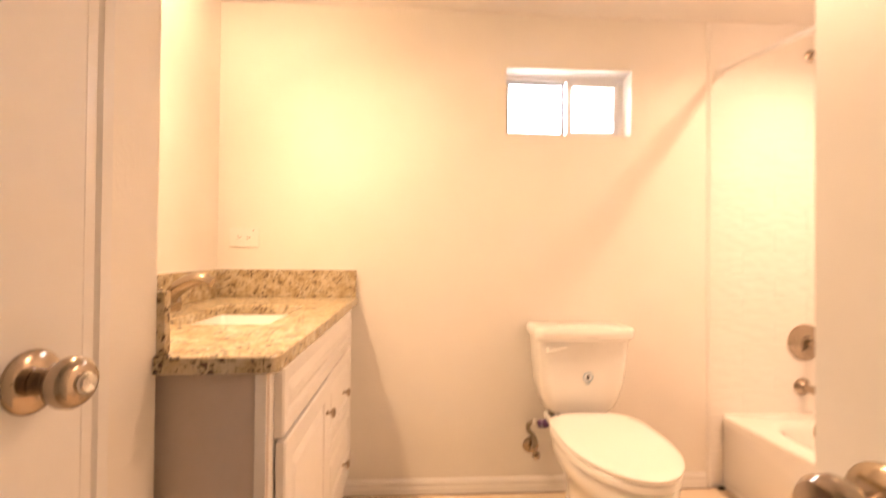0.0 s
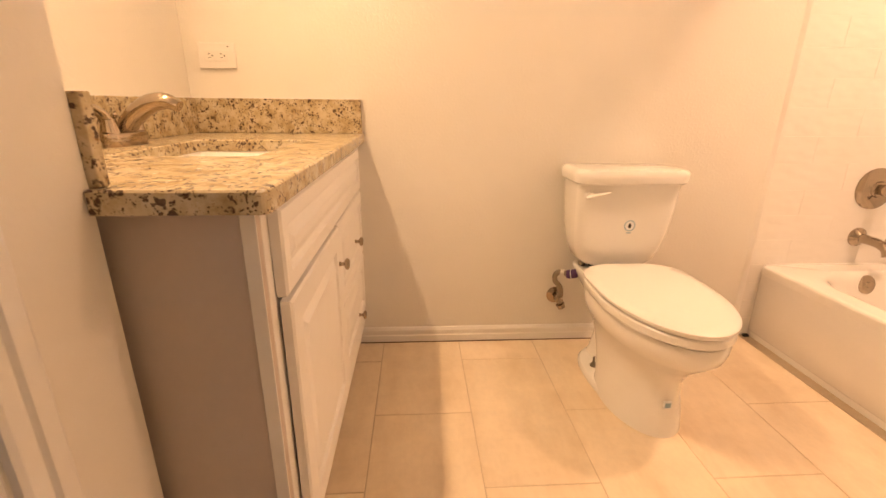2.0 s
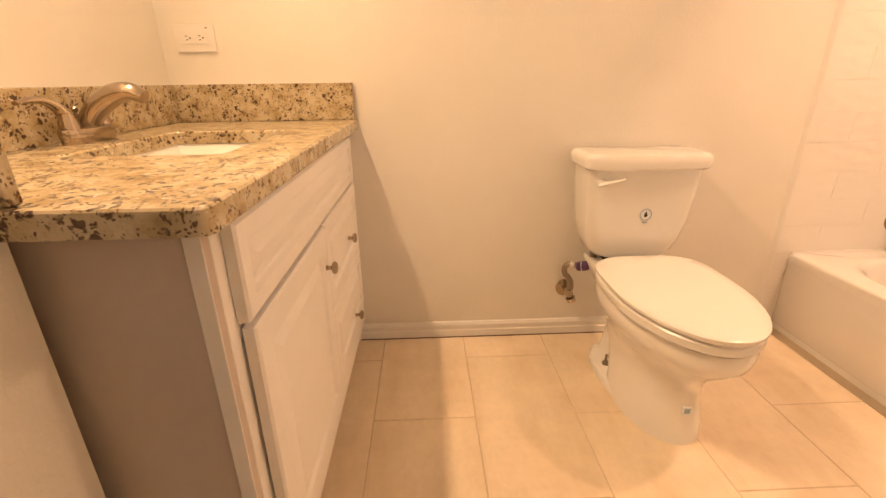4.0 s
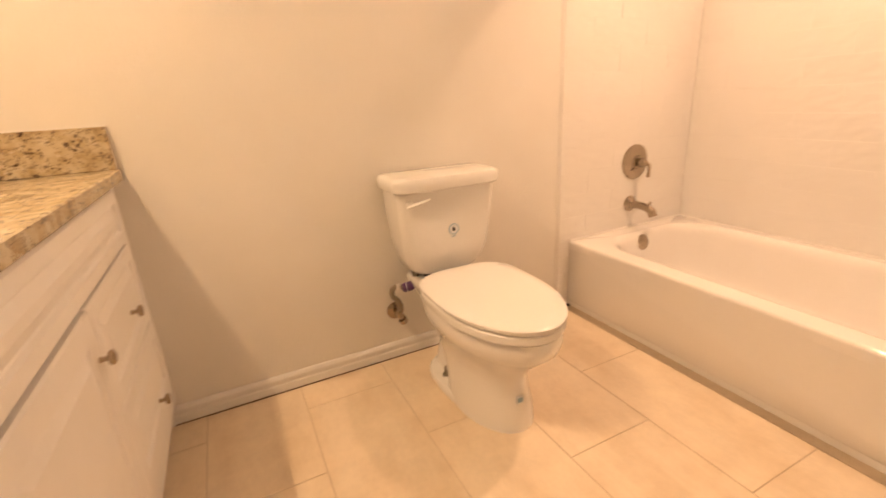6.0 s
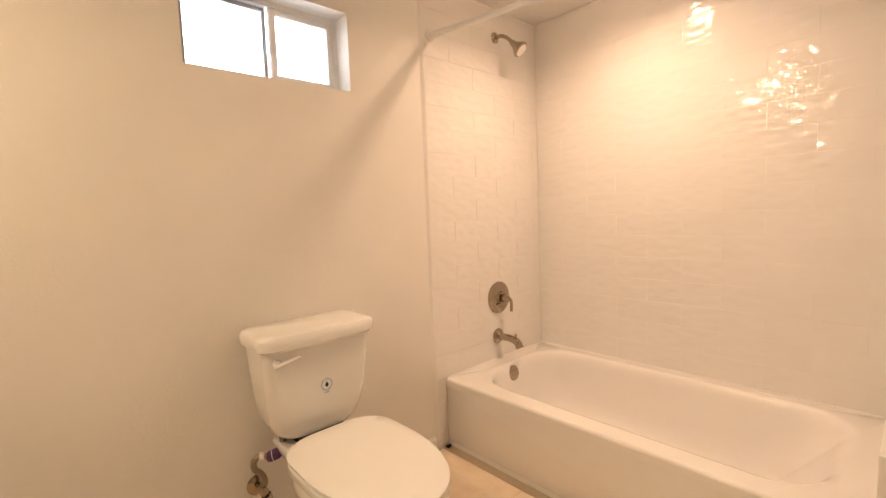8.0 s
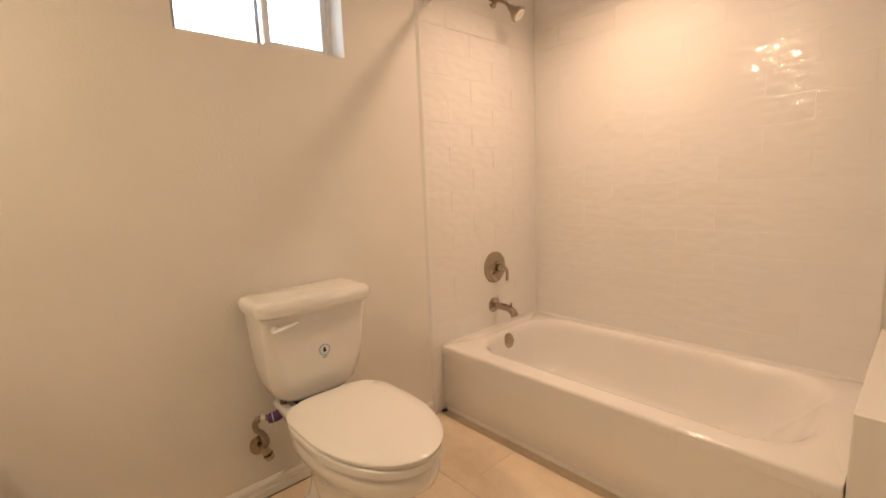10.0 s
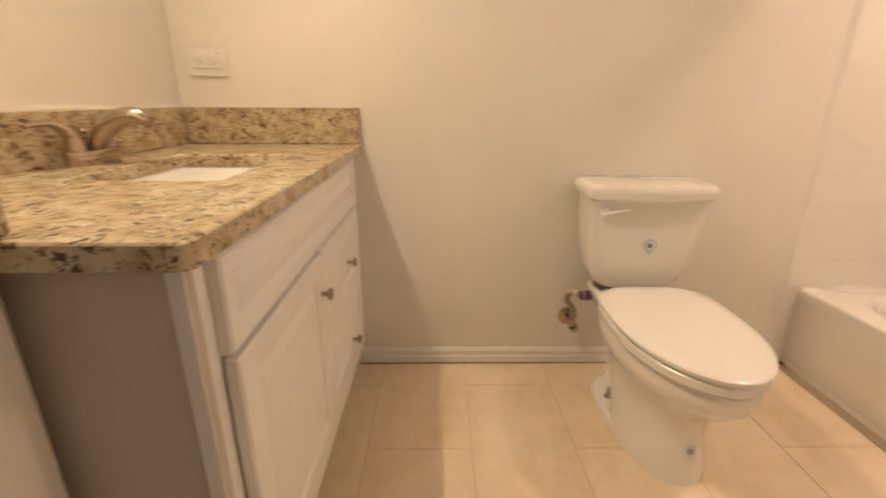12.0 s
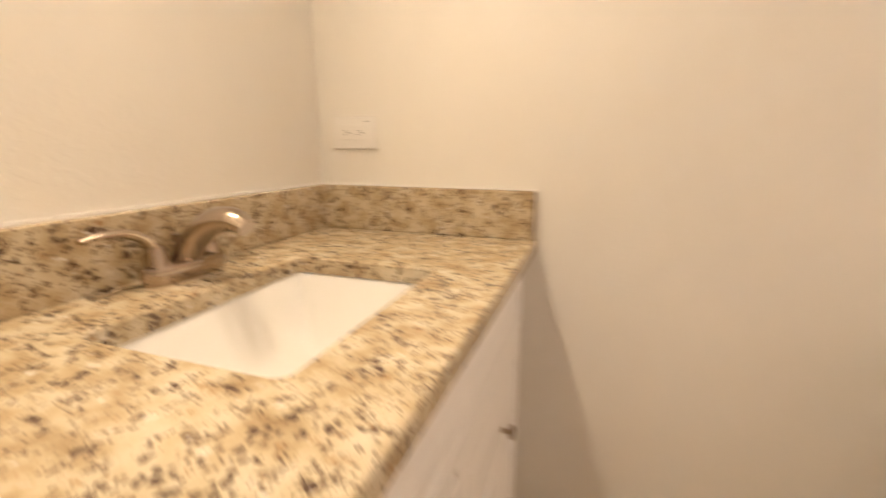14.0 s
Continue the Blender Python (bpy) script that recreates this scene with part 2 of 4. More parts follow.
def spline(pts, n=8):
    """A smooth curve through the points (Catmull-Rom)."""
    p = [Vector(q) for q in pts]
    p = [p[0] * 2 - p[1]] + p + [p[-1] * 2 - p[-2]]
    out = []
    for i in range(1, len(p) - 2):
        for k in range(n):
            t = k / n
            out.append(0.5 * (2 * p[i] + (p[i + 1] - p[i - 1]) * t + (2 * p[i - 1] - 5 * p[i] + 4 * p[i + 1] - p[i + 2]) * t * t + (3 * p[i] - p[i - 1] - 3 * p[i + 1] + p[i + 2]) * t ** 3))
    return out + [p[-2]]


def spread_list(values, n):
    """Radii spread linearly over n points."""
    return [float(v) for v in np.interp(np.linspace(0, 1, n), np.linspace(0, 1, len(values)), values)]


def lathe(bm, base, axis, profile, sides=28):
    """Turned shape: profile of (distance along axis, radius)."""
    a = Vector(axis).normalized()
    u = a.orthogonal().normalized()
    v = a.cross(u)
    loops = [[Vector(base) + a * d + (u * math.cos(2 * math.pi * k / sides) + v * math.sin(2 * math.pi * k / sides)) * max(r, 0.0003) for k in range(sides)] for d, r in profile]
    return loft(bm, loops)


def prism(bm, outline, axis, lo, hi):
    """A flat outline of (u, v) drawn out along an axis: x takes (y, z), y takes (x, z), z takes (x, y)."""
    def at(u, v, w):
        return {"x": (w, u, v), "y": (u, w, v), "z": (u, v, w)}[axis]
    return loft(bm, [[at(u, v, lo) for u, v in outline], [at(u, v, hi) for u, v in outline]])


def raised_panel(bm, axis, face, sign, a0, a1, z0, z1, thick=0.018, rail=0.05):
    """A cabinet front with a bevelled raised centre; face is its back plane, sign the way it looks."""
    steps = ((0, 0), (0, thick - 0.004), (0.004, thick), (rail - 0.005, thick), (rail, thick - 0.007), (rail + 0.004, thick - 0.009), (rail + 0.022, thick - 0.0015), (rail + 0.025, thick))
    loops = []
    for inset, out in steps:
        w = face + sign * out
        rect = ((a0 + inset, z0 + inset), (a1 - inset, z0 + inset), (a1 - inset, z1 - inset), (a0 + inset, z1 - inset))
        loops.append([(w, a, z) if axis == "x" else (a, w, z) for a, z in rect])
    return loft(bm, loops)


# ---- setting ----
T = 0.14
WIN_X0, WIN_X1, WIN_Z0, WIN_Z1 = 1.228, 1.803, 1.592, 1.885
JAMB0, JAMB1, DOOR_H = 0.47, 1.285, 2.03        # closet doorway in the closet wall


def build_setting():
    floor = structure("floor", boxed(LEFT - T, RIGHT + T, FRONT - T, BACK + T, -0.12, -0.0018), M_FGROUT, "tan grout bed under beige floor tiles", "floor")
    structure("ceiling", boxed(LEFT - T, RIGHT + T, FRONT - T, BACK + T, CEIL, CEIL + 0.1), M_CEIL, "low off-white painted ceiling", "ceiling")
    bm = bmesh.new()
    box(bm, LEFT - T, WIN_X0, BACK, BACK + T, -0.1, CEIL)
    box(bm, WIN_X1, RIGHT + T, BACK, BACK + T, -0.1, CEIL)
    box(bm, WIN_X0, WIN_X1, BACK, BACK + T, -0.1, WIN_Z0)
    box(bm, WIN_X0, WIN_X1, BACK, BACK + T, WIN_Z1, CEIL)
    back = structure("wall_back", bm, M_WALL, "warm greige textured wall behind the toilet", "wall")
    structure("wall_left", boxed(LEFT - T, LEFT, CLOSET_Y - 0.1, BACK, -0.1, CEIL), M_WALL, "greige textured wall above the vanity", "wall")
    right = structure("wall_right", boxed(RIGHT + 0.011, RIGHT + T, FRONT, BACK, -0.1, CEIL), M_WALL, "greige painted wall carrying the tub tiles", "wall")
    bm = bmesh.new()
    box(bm, CLOSET_X - 0.11, CLOSET_X, JAMB1 + 0.002, CLOSET_Y, -0.1, CEIL)
    box(bm, CLOSET_X - 0.11, CLOSET_X, FRONT, JAMB0 - 0.002, -0.1, CEIL)
    box(bm, CLOSET_X - 0.11, CLOSET_X, JAMB0 - 0.002, JAMB1 + 0.002, DOOR_H + 0.02, CEIL)
    structure("wall_closet", bm, M_WALL, "greige textured closet wall ending beside the vanity", "wall")
    structure("wall_closet_return", boxed(LEFT, CLOSET_X - 0.11, CLOSET_Y - 0.1, CLOSET_Y, -0.1, CEIL), M_WALL, "greige painted end of the closet beside the vanity", "wall")
    structure("wall_closet_inside", boxed(CLOSET_X - 0.75, CLOSET_X - 0.70, FRONT, CLOSET_Y - 0.1, -0.1, CEIL), M_WALL, "plain painted wall inside the closet", "wall")
    structure("wall_entry", boxed(CLOSET_X - 0.75, 1.21, FRONT - T, FRONT, -0.1, CEIL), M_WALL, "plain painted wall behind the entry", "wall")
    bm = bmesh.new()
    box(bm, 1.21, RIGHT + 0.011, NOOK - T, NOOK, -0.1, CEIL)
    box(bm, 1.21, 1.21 + T, FRONT - T, NOOK - T, -0.1, CEIL)
    structure("wall_nook", bm, M_WALL, "greige painted wall beside the open entry door", "wall")
    structure("ledge", boxed(2.205, RIGHT + 0.010, NOOK, TUB_Y - 0.004, -0.004, LEDGE_Z, bevel=0.004), M_WALL, "low painted ledge at the foot of the tub", "ledge")

    # baseboard with a ridge and a rounded top
    prof = ((BACK - 0.001, 0.0), (BACK - 0.014, 0.0), (BACK - 0.014, 0.030), (BACK - 0.0115, 0.034), (BACK - 0.0115, 0.040), (BACK - 0.0125, 0.044), (BACK - 0.0125, 0.054), (BACK - 0.007, 0.064), (BACK - 0.001, 0.067))
    bm = prism(bmesh.new(), prof, "x", 0.512, TILE_X - 0.017)
    structure("baseboard", bm, M_TRIM, "white painted baseboard with a moulded ridge", "baseboard")
    # dark brown strip that paints the shadow line below the baseboard
    bm = prism(bmesh.new(), [(BACK - 0.016, -0.003), (BACK - 0.0145, 0.003), (BACK - 0.0145, -0.003)], "x", 0.512, TILE_X)
    structure("trim_gap", bm, M_DARK, "dark strip painted as the shadow under the baseboard", "joint")
    return floor, back, right


FLOOR, WALL_BACK, WALL_RIGHT = build_setting()


def build_window():
    y0, y1 = BACK + 0.085, BACK + 0.125
    w = tagged(new("window_1"), "small high white sliding window in a deep reveal", "window", kind="structure")
    w.location = (1.515, y1, WIN_Z0)
    x0, x1, z0, z1 = WIN_X0, WIN_X1, WIN_Z0, WIN_Z1
    bm = bmesh.new()
    box(bm, x0, x1, y0, y1, z0, z0 + 0.018)
    box(bm, x0, x1, y0, y1, z1 - 0.018, z1)
    box(bm, x0, x0 + 0.018, y0, y1, z0 + 0.018, z1 - 0.018)
    box(bm, x1 - 0.018, x1, y0, y1, z0 + 0.018, z1 - 0.018)
    part("window_frame", bm, M_VINYL, w)
    mid = 1.548
    for name, a, b, y, mat in (("sliding_sash", mid - 0.012, x1 - 0.019, y0 + 0.003, M_VINYL), ("fixed_sash", x0 + 0.019, mid - 0.018, y0 + 0.022, M_ALU)):
        bm = bmesh.new()
        t = 0.022 if name == "sliding_sash" else 0.014
        box(bm, a, b, y, y + 0.016, z0 + 0.019, z0 + 0.019 + t)
        box(bm, a, b, y, y + 0.016, z1 - 0.019 - t, z1 - 0.019)
        box(bm, a, a + t, y, y + 0.016, z0 + 0.019 + t, z1 - 0.019 - t)
        box(bm, b - t, b, y, y + 0.016, z0 + 0.019 + t, z1 - 0.019 - t)
        sash = part(name, bm, mat, w)
        pane = part("pane", boxed(a + t, b - t, y + 0.006, y + 0.010, z0 + 0.019 + t, z1 - 0.019 - t), M_GLASS, sash, "clear glass pane")
        pane.visible_shadow = False
        if name == "sliding_sash":
            part("latch", boxed(a - 0.006, a + 0.006, y - 0.010, y, 1.700, 1.765, bevel=0.003), M_VINYL, sash, "white plastic latch")
    tagged(part("backdrop", boxed(-1.5, 4.5, BACK + 1.6, BACK + 1.62, 0.3, 4.2), M_SKY), "bright overcast sky outside the window", "sky", kind="structure")


build_window()


def build_closet_door():
    """Moulded panel door standing slightly ajar, its casing and knob."""
    cx = CLOSET_X
    casing = tagged(new("trim_closet_casing"), "white moulded casing around the closet doorway", "trim", kind="structure")
    casing.location = (cx, JAMB1, 0)
    prof = ((0.0, 0.0), (0.0, 0.010), (0.006, 0.014), (0.022, 0.014), (0.025, 0.011), (0.029, 0.011), (0.033, 0.017), (0.052, 0.019), (0.058, 0.015), (0.058, 0.0))
    for name, y, s, z1 in (("casing_board", JAMB1 + 0.006, 1, DOOR_H + 0.065), ("casing_board", JAMB0 - 0.006, -1, DOOR_H + 0.065)):
        bm = loft(bmesh.new(), [[(cx + d, y + s * u, z) for u, d in prof] for z in (0, z1)])
        part(name, bm, M_TRIM, casing)
    part("casing_board", boxed(cx, cx + 0.016, JAMB0, JAMB1, DOOR_H + 0.008, DOOR_H + 0.062), M_TRIM, casing)
    part("jamb", boxed(cx - 0.108, cx - 0.001, JAMB1 - 0.014, JAMB1 + 0.002, 0, DOOR_H), M_TRIM, casing)
    part("jamb", boxed(cx - 0.108, cx - 0.001, JAMB0 - 0.002, JAMB0 + 0.014, 0, DOOR_H), M_TRIM, casing)
    part("strike_plate", boxed(cx - 0.034, cx - 0.006, JAMB1 - 0.0165, JAMB1 - 0.0145, 0.885, 0.945), M_NICKEL, casing, "dull metal strike plate")

    # the leaf is modelled closed in its own space (y along the width) and then swung
    door = thing("panel_door", (cx + 0.010, JAMB0 + 0.016, 0), "white moulded panel door standing slightly ajar", "door")
    o = door.location.copy()
    w, h = 0.715, 2.02
    # stiles and rails with recessed mouldings: the slab, then two raised panels on its face
    slab = boxed(o.x - 0.035, o.x, o.y, o.y + w, 0.012, h, bevel=0.0015, seg=1)
    part("leaf", slab, M_TRIM, door)
    for z0, z1 in ((0.24, 0.80), (1.02, 1.88)):
        bm = bmesh.new()
        loops = []
        for inset, out in ((0, 0), (0.004, 0.005), (0.016, 0.006), (0.024, 0.001), (0.030, 0.0015), (0.060, 0.005), (0.064, 0.0055)):
            loops.append([(o.x + out, a, z) for a, z in ((o.y + 0.12 + inset, z0 + inset), (o.y + w - 0.12 - inset, z0 + inset), (o.y + w - 0.12 - inset, z1 - inset), (o.y + 0.12 + inset, z1 - inset))])
        part("moulded_panel", loft(bm, loops), M_TRIM, door)
    ky, kz = o.y + w - 0.062, 0.915
    knob = part("door_knob", lathe(bmesh.new(), (o.x + 0.0002, ky, kz), (1, 0, 0), [(0, 0.033), (0.004, 0.033), (0.008, 0.029), (0.010, 0.014), (0.020, 0.012), (0.026, 0.015), (0.032, 0.023), (0.040, 0.0265), (0.049, 0.026), (0.055, 0.0215), (0.057, 0.016), (0.0575, 0.0)]), M_NICKEL, door, "satin nickel privacy knob", True)
    part("turn_button", lathe(bmesh.new(), (o.x + 0.057, ky, kz), (1, 0, 0), [(0, 0.011), (0.004, 0.011), (0.007, 0.009), (0.008, 0)]), M_CHROME, knob, "", True)
    part("latch_plate", boxed(o.x - 0.030, o.x - 0.006, o.y + w, o.y + w + 0.0015, kz - 0.029, kz + 0.029), M_NICKEL, door, "metal latch plate")
    part("latch_bolt", boxed(o.x - 0.024, o.x - 0.012, o.y + w + 0.0015, o.y + w + 0.009, kz - 0.009, kz + 0.009, bevel=0.002), M_NICKEL, door)
    door.rotation_euler = (0, 0, radians(-6.0))


build_closet_door()


def build_entry_door():
    """Open entry door folded back along the wall beside the camera's start."""
    door = thing("entry_door", (1.150, 0.28, 0), "white painted entry door standing open against the wall", "door")
    x0, x1, y0, y1 = 1.158, 1.193, 0.28, 1.000
    part("leaf", boxed(x0, x1, y0, y1, 0.012, 2.02, bevel=0.0015, seg=1), M_TRIM, door)
    for z0, z1 in ((0.24, 0.80), (1.02, 1.88)):
        loops = []
        for inset, out in ((0, 0), (0.004, 0.005), (0.016, 0.006), (0.024, 0.001), (0.060, 0.005), (0.064, 0.0055)):
            loops.append([(x0 - out, a, z) for a, z in ((y0 + 0.12 + inset, z0 + inset), (y1 - 0.12 - inset, z0 + inset), (y1 - 0.12 - inset, z1 - inset), (y0 + 0.12 + inset, z1 - inset))])
        part("moulded_panel", loft(bmesh.new(), loops), M_TRIM, door)
    part("door_knob", lathe(bmesh.new(), (x0 - 0.0002, y1 - 0.062, 0.875), (-1, 0, 0), [(0, 0.033), (0.004, 0.033), (0.008, 0.029), (0.010, 0.014), (0.020, 0.012), (0.026, 0.015), (0.032, 0.023), (0.040, 0.0265), (0.049, 0.026), (0.055, 0.0215), (0.057, 0.0)]), M_NICKEL, door, "satin nickel door knob", True)
    for z in (0.25, 1.02, 1.80):
        part("hinge", lathe(bmesh.new(), (x0 + 0.018, y0 - 0.006, z - 0.045), (0, 0, 1), [(0, 0.005), (0.09, 0.005)], 10), M_NICKEL, door)


build_entry_door()

# ---- vanity ----
CTOP, CBOT, CFRONT, CNEAR = 0.860, 0.828, 0.580, 1.481
FACE = 0.550
SX0, SX1, SY0, SY1 = 0.145, 0.440, 1.855, 2.270       # sink opening


def build_vanity():
    v = thing("vanity_cabinet", (0.27, 2.04, 0), "white vanity cabinet with raised-panel fronts", "cabinet")
    y0, y1 = 1.518, BACK - 0.004
    # near side in one even grey-brown, darker than M_CAB
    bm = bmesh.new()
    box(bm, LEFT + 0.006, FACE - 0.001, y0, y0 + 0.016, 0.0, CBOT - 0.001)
    part("side_panel", bm, M_SIDE, v, "grey side panel, darker than the white fronts")
    bm = bmesh.new()
    box(bm, LEFT + 0.006, FACE - 0.02, y1 - 0.016, y1, 0.0, CBOT - 0.001)
    box(bm, LEFT + 0.006, FACE - 0.02, CLOSET_Y + 0.004, y1 - 0.016, 0.095, 0.111)
    box(bm, LEFT + 0.006, LEFT + 0.012, CLOSET_Y + 0.004, y1 - 0.016, 0.111, CBOT - 0.001)
    part("carcass", bm, M_CAB, v)
    part("toe_kick", boxed(FACE - 0.095, FACE - 0.08, y0 + 0.016, y1 - 0.016, 0.0, 0.095), M_CAB, v)
    bm = bmesh.new()
    f0, f1 = FACE - 0.02, FACE
    box(bm, f0, f1, y0 + 0.0165, 1.572, 0.095, CBOT - 0.001, bevel=0.001, seg=1)
    box(bm, f0, f1, 2.475, y1, 0.095, CBOT - 0.001, bevel=0.001, seg=1)
    box(bm, f0, f1, 1.572, 2.475, CBOT - 0.04, CBOT - 0.001)
    box(bm, f0, f1, 1.572, 2.475, 0.632, 0.667)
    box(bm, f0, f1, 1.572, 2.475, 0.095, 0.235)
    box(bm, f0, f1, 2.018, 2.052, 0.235, 0.632)
    part("face_frame", bm, M_CAB, v)
    part("corner_strip", boxed(FACE - 0.022, FACE, y0 - 0.003, y0 - 0.0005, 0.0, CBOT - 0.001, bevel=0.001, seg=1), M_CAB, v, "white edge strip")
    knob_profile = [(0, 0.006), (0.003, 0.006), (0.005, 0.0045), (0.012, 0.005), (0.015, 0.012), (0.018, 0.0145), (0.022, 0.0145), (0.025, 0.011), (0.026, 0)]
    fronts = (("false_drawer_front", 1.560, 2.485, 0.678, 0.818, None, 0.036), ("cabinet_door", 1.560, 2.002, 0.195, 0.670, (1.975, 0.580), 0.055),
              ("drawer_front", 2.014, 2.485, 0.445, 0.670, (2.295, 0.54), 0.042), ("drawer_front", 2.014, 2.485, 0.222, 0.438, (2.300, 0.275), 0.042))
    for name, a0, a1, z0, z1, k, rail in fronts:
        fr = part(name, raised_panel(bmesh.new(), "x", FACE + (0.005 if name == "cabinet_door" else 0.0012), 1, a0, a1, z0, z1, thick=0.019, rail=rail), M_CAB, v)
        if k:
            part("knob", lathe(bmesh.new(), (FACE + (0.0238 if name == "cabinet_door" else 0.0200), k[0], k[1]), (1, 0, 0), knob_profile, 20), M_NICKEL, fr, "round satin nickel knob", True)

    # black blocks standing in for shade where door and drawer gaps cross
    for z in (0.674, 0.4415):
        part("gap_shade", boxed(FACE + 0.0005, FACE + 0.006, 2.0035, 2.0125, z - 0.006, z + 0.006), M_RUBBER, v, "small black block painted as shade in the gap")

    top = thing("granite_countertop", (0.28, 2.04, CBOT), "speckled yellow granite countertop with backsplash, on the vanity", "countertop")
    bm = bmesh.new()
    # slab with the sink cut out, notched at the closet corner
    def corner(x, y, r):
        return [(x - r + r * math.sin(radians(k * 15)), y + r - r * math.cos(radians(k * 15))) for k in range(7)]
    outer = corner(CFRONT, CNEAR, 0.016) + [(CFRONT, BACK - 0.002), (LEFT + 0.001, BACK - 0.002), (LEFT + 0.001, CLOSET_Y + 0.002), (CLOSET_X + 0.003, CLOSET_Y + 0.002), (CLOSET_X + 0.003, CNEAR)]
    hole = [p[:2] for p in rrect(SX0, SX1, SY0, SY1, 0.018, 0, 5)]
    bot = 0.003
    def edges(loop, z):
        vs = [bm.verts.new((x, y, z)) for x, y in loop]
        return vs, [bm.edges.new((a, b)) for a, b in zip(vs, vs[1:] + vs[:1])]
    inner = corner(CFRONT - bot, CNEAR + bot, 0.013) + [(CFRONT - bot, BACK - 0.002), (LEFT + 0.001, BACK - 0.002), (LEFT + 0.001, CLOSET_Y + 0.002), (CLOSET_X + 0.003, CLOSET_Y + 0.002), (CLOSET_X + 0.003, CNEAR + bot)]
    ho = [p[:2] for p in rrect(SX0 - bot, SX1 + bot, SY0 - bot, SY1 + bot, 0.021, 0, 5)]
    t_o, te = edges(inner, CTOP)
    t_h, the = edges(ho, CTOP)
    bmesh.ops.triangle_fill(bm, use_beauty=True, edges=te + the)
    b_o, be = edges(outer, CBOT)
    b_h, bhe = edges(hole, CBOT)
    bmesh.ops.triangle_fill(bm, use_beauty=True, edges=be + bhe)
    m_o, _ = edges(outer, CTOP - bot)
    m_h, _ = edges(hole, CTOP - bot)
    for lo, hi in ((b_o, m_o), (m_o, t_o), (b_h, m_h), (m_h, t_h)):
        for i in range(len(lo)):
            j = (i + 1) % len(lo)
            bm.faces.new((lo[i], lo[j], hi[j], hi[i]))
    part("slab", bm, M_GRANITE, top)
    st = 0.976
    part("back_splash", boxed(LEFT + 0.022, CFRONT - 0.006, BACK - 0.021, BACK - 0.001, CTOP + 0.0005, st, bevel=0.002), M_GRANITE, top)
    part("left_splash", boxed(LEFT + 0.001, LEFT + 0.021, CLOSET_Y + 0.022, BACK - 0.001, CTOP + 0.0005, st, bevel=0.002), M_GRANITE, top)
    part("side_splash", boxed(LEFT + 0.001, CLOSET_X + 0.014, CLOSET_Y + 0.001, CLOSET_Y + 0.021, CTOP + 0.0005, st, bevel=0.002), M_GRANITE, top)
    bm = bmesh.new()
    box(bm, LEFT + 0.001, CFRONT - 0.006, BACK - 0.006, BACK - 0.0005, st + 0.0003, st + 0.005)
    box(bm, LEFT + 0.0005, LEFT + 0.006, CLOSET_Y + 0.02, BACK - 0.006, st + 0.0003, st + 0.005)
    part("caulk_bead", bm, M_PLATE, top, "white caulk along the splash")

    sink = thing("undermount_sink", (0.295, 2.05, CBOT - 0.15), "white rectangular undermount sink below the granite", "sink")
    z = CBOT - 0.001
    loops = [rrect(SX0 - 0.025, SX1 + 0.025, SY0 - 0.025, SY1 + 0.025, 0.05, z), rrect(SX0 - 0.004, SX1 + 0.004, SY0 - 0.004, SY1 + 0.004, 0.03, z)]
    for ins, dz in ((0.003, 0.01), (0.022, 0.06), (0.045, 0.10), (0.066, 0.125), (0.095, 0.138), (0.14, 0.145)):
        loops.append(rrect(SX0 + ins, SX1 - ins, SY0 + ins, SY1 - ins, 0.011, z - dz))
    part("basin", loft(bmesh.new(), loops, cap0=False), M_CHINA, sink, "", True)
    part("drain", lathe(bmesh.new(), (0.295, 2.05, z - 0.1445), (0, 0, 1), [(0, 0.03), (0.002, 0.03), (0.003, 0.024), (0.001, 0.02), (0.004, 0.012), (0.005, 0)]), M_CHROME, sink, "", True)

    f = thing("sink_faucet", (0.045, 2.09, CTOP), "brushed nickel two-lever faucet on the granite", "faucet")
    fx, fy, fz = 0.050, 2.09, CTOP + 0.0005
    def oval(hx, hy, zz):
        return [(fx + hx * math.cos(2 * math.pi * k / 36), fy + hy * math.sin(2 * math.pi * k / 36), zz) for k in range(36)]
    part("base", loft(bmesh.new(), [oval(0.027, 0.078, fz), oval(0.028, 0.079, fz + 0.006), oval(0.031, 0.082, fz + 0.022), oval(0.029, 0.080, fz + 0.030), oval(0.022, 0.072, fz + 0.034), oval(0.012, 0.060, fz + 0.035)]), M_NICKEL, f, "", True)
    sp = spline([(fx - 0.006, fy, fz + 0.014), (fx + 0.010, fy, fz + 0.042), (fx + 0.038, fy, fz + 0.074), (fx + 0.076, fy, fz + 0.098), (fx + 0.112, fy, fz + 0.104), (fx + 0.142, fy, fz + 0.092)], 7)
    part("spout", tube(bmesh.new(), sp, spread_list((0.026, 0.027, 0.029, 0.029, 0.025, 0.018), len(sp)), 20, 0.78), M_NICKEL, f, "", True)
    for s in (-1, 1):
        y = fy + s * 0.051
        h = part("handle_hub", lathe(bmesh.new(), (fx, y, fz + 0.018), (0, 0, 1), [(0, 0.023), (0.012, 0.021), (0.030, 0.018), (0.044, 0.016), (0.050, 0)]), M_NICKEL, f, "", True)
        lv = spline([(fx, y, fz + 0.044), (fx - 0.003, y + s * 0.010, fz + 0.072), (fx - 0.006, y + s * 0.040, fz + 0.090), (fx - 0.010, y + s * 0.075, fz + 0.092), (fx - 0.012, y + s * 0.100, fz + 0.088)], 6)
        part("lever", tube(bmesh.new(), lv, spread_list((0.017, 0.015, 0.012, 0.010, 0.007), len(lv)), 14, 0.6), M_NICKEL, h, "", True)
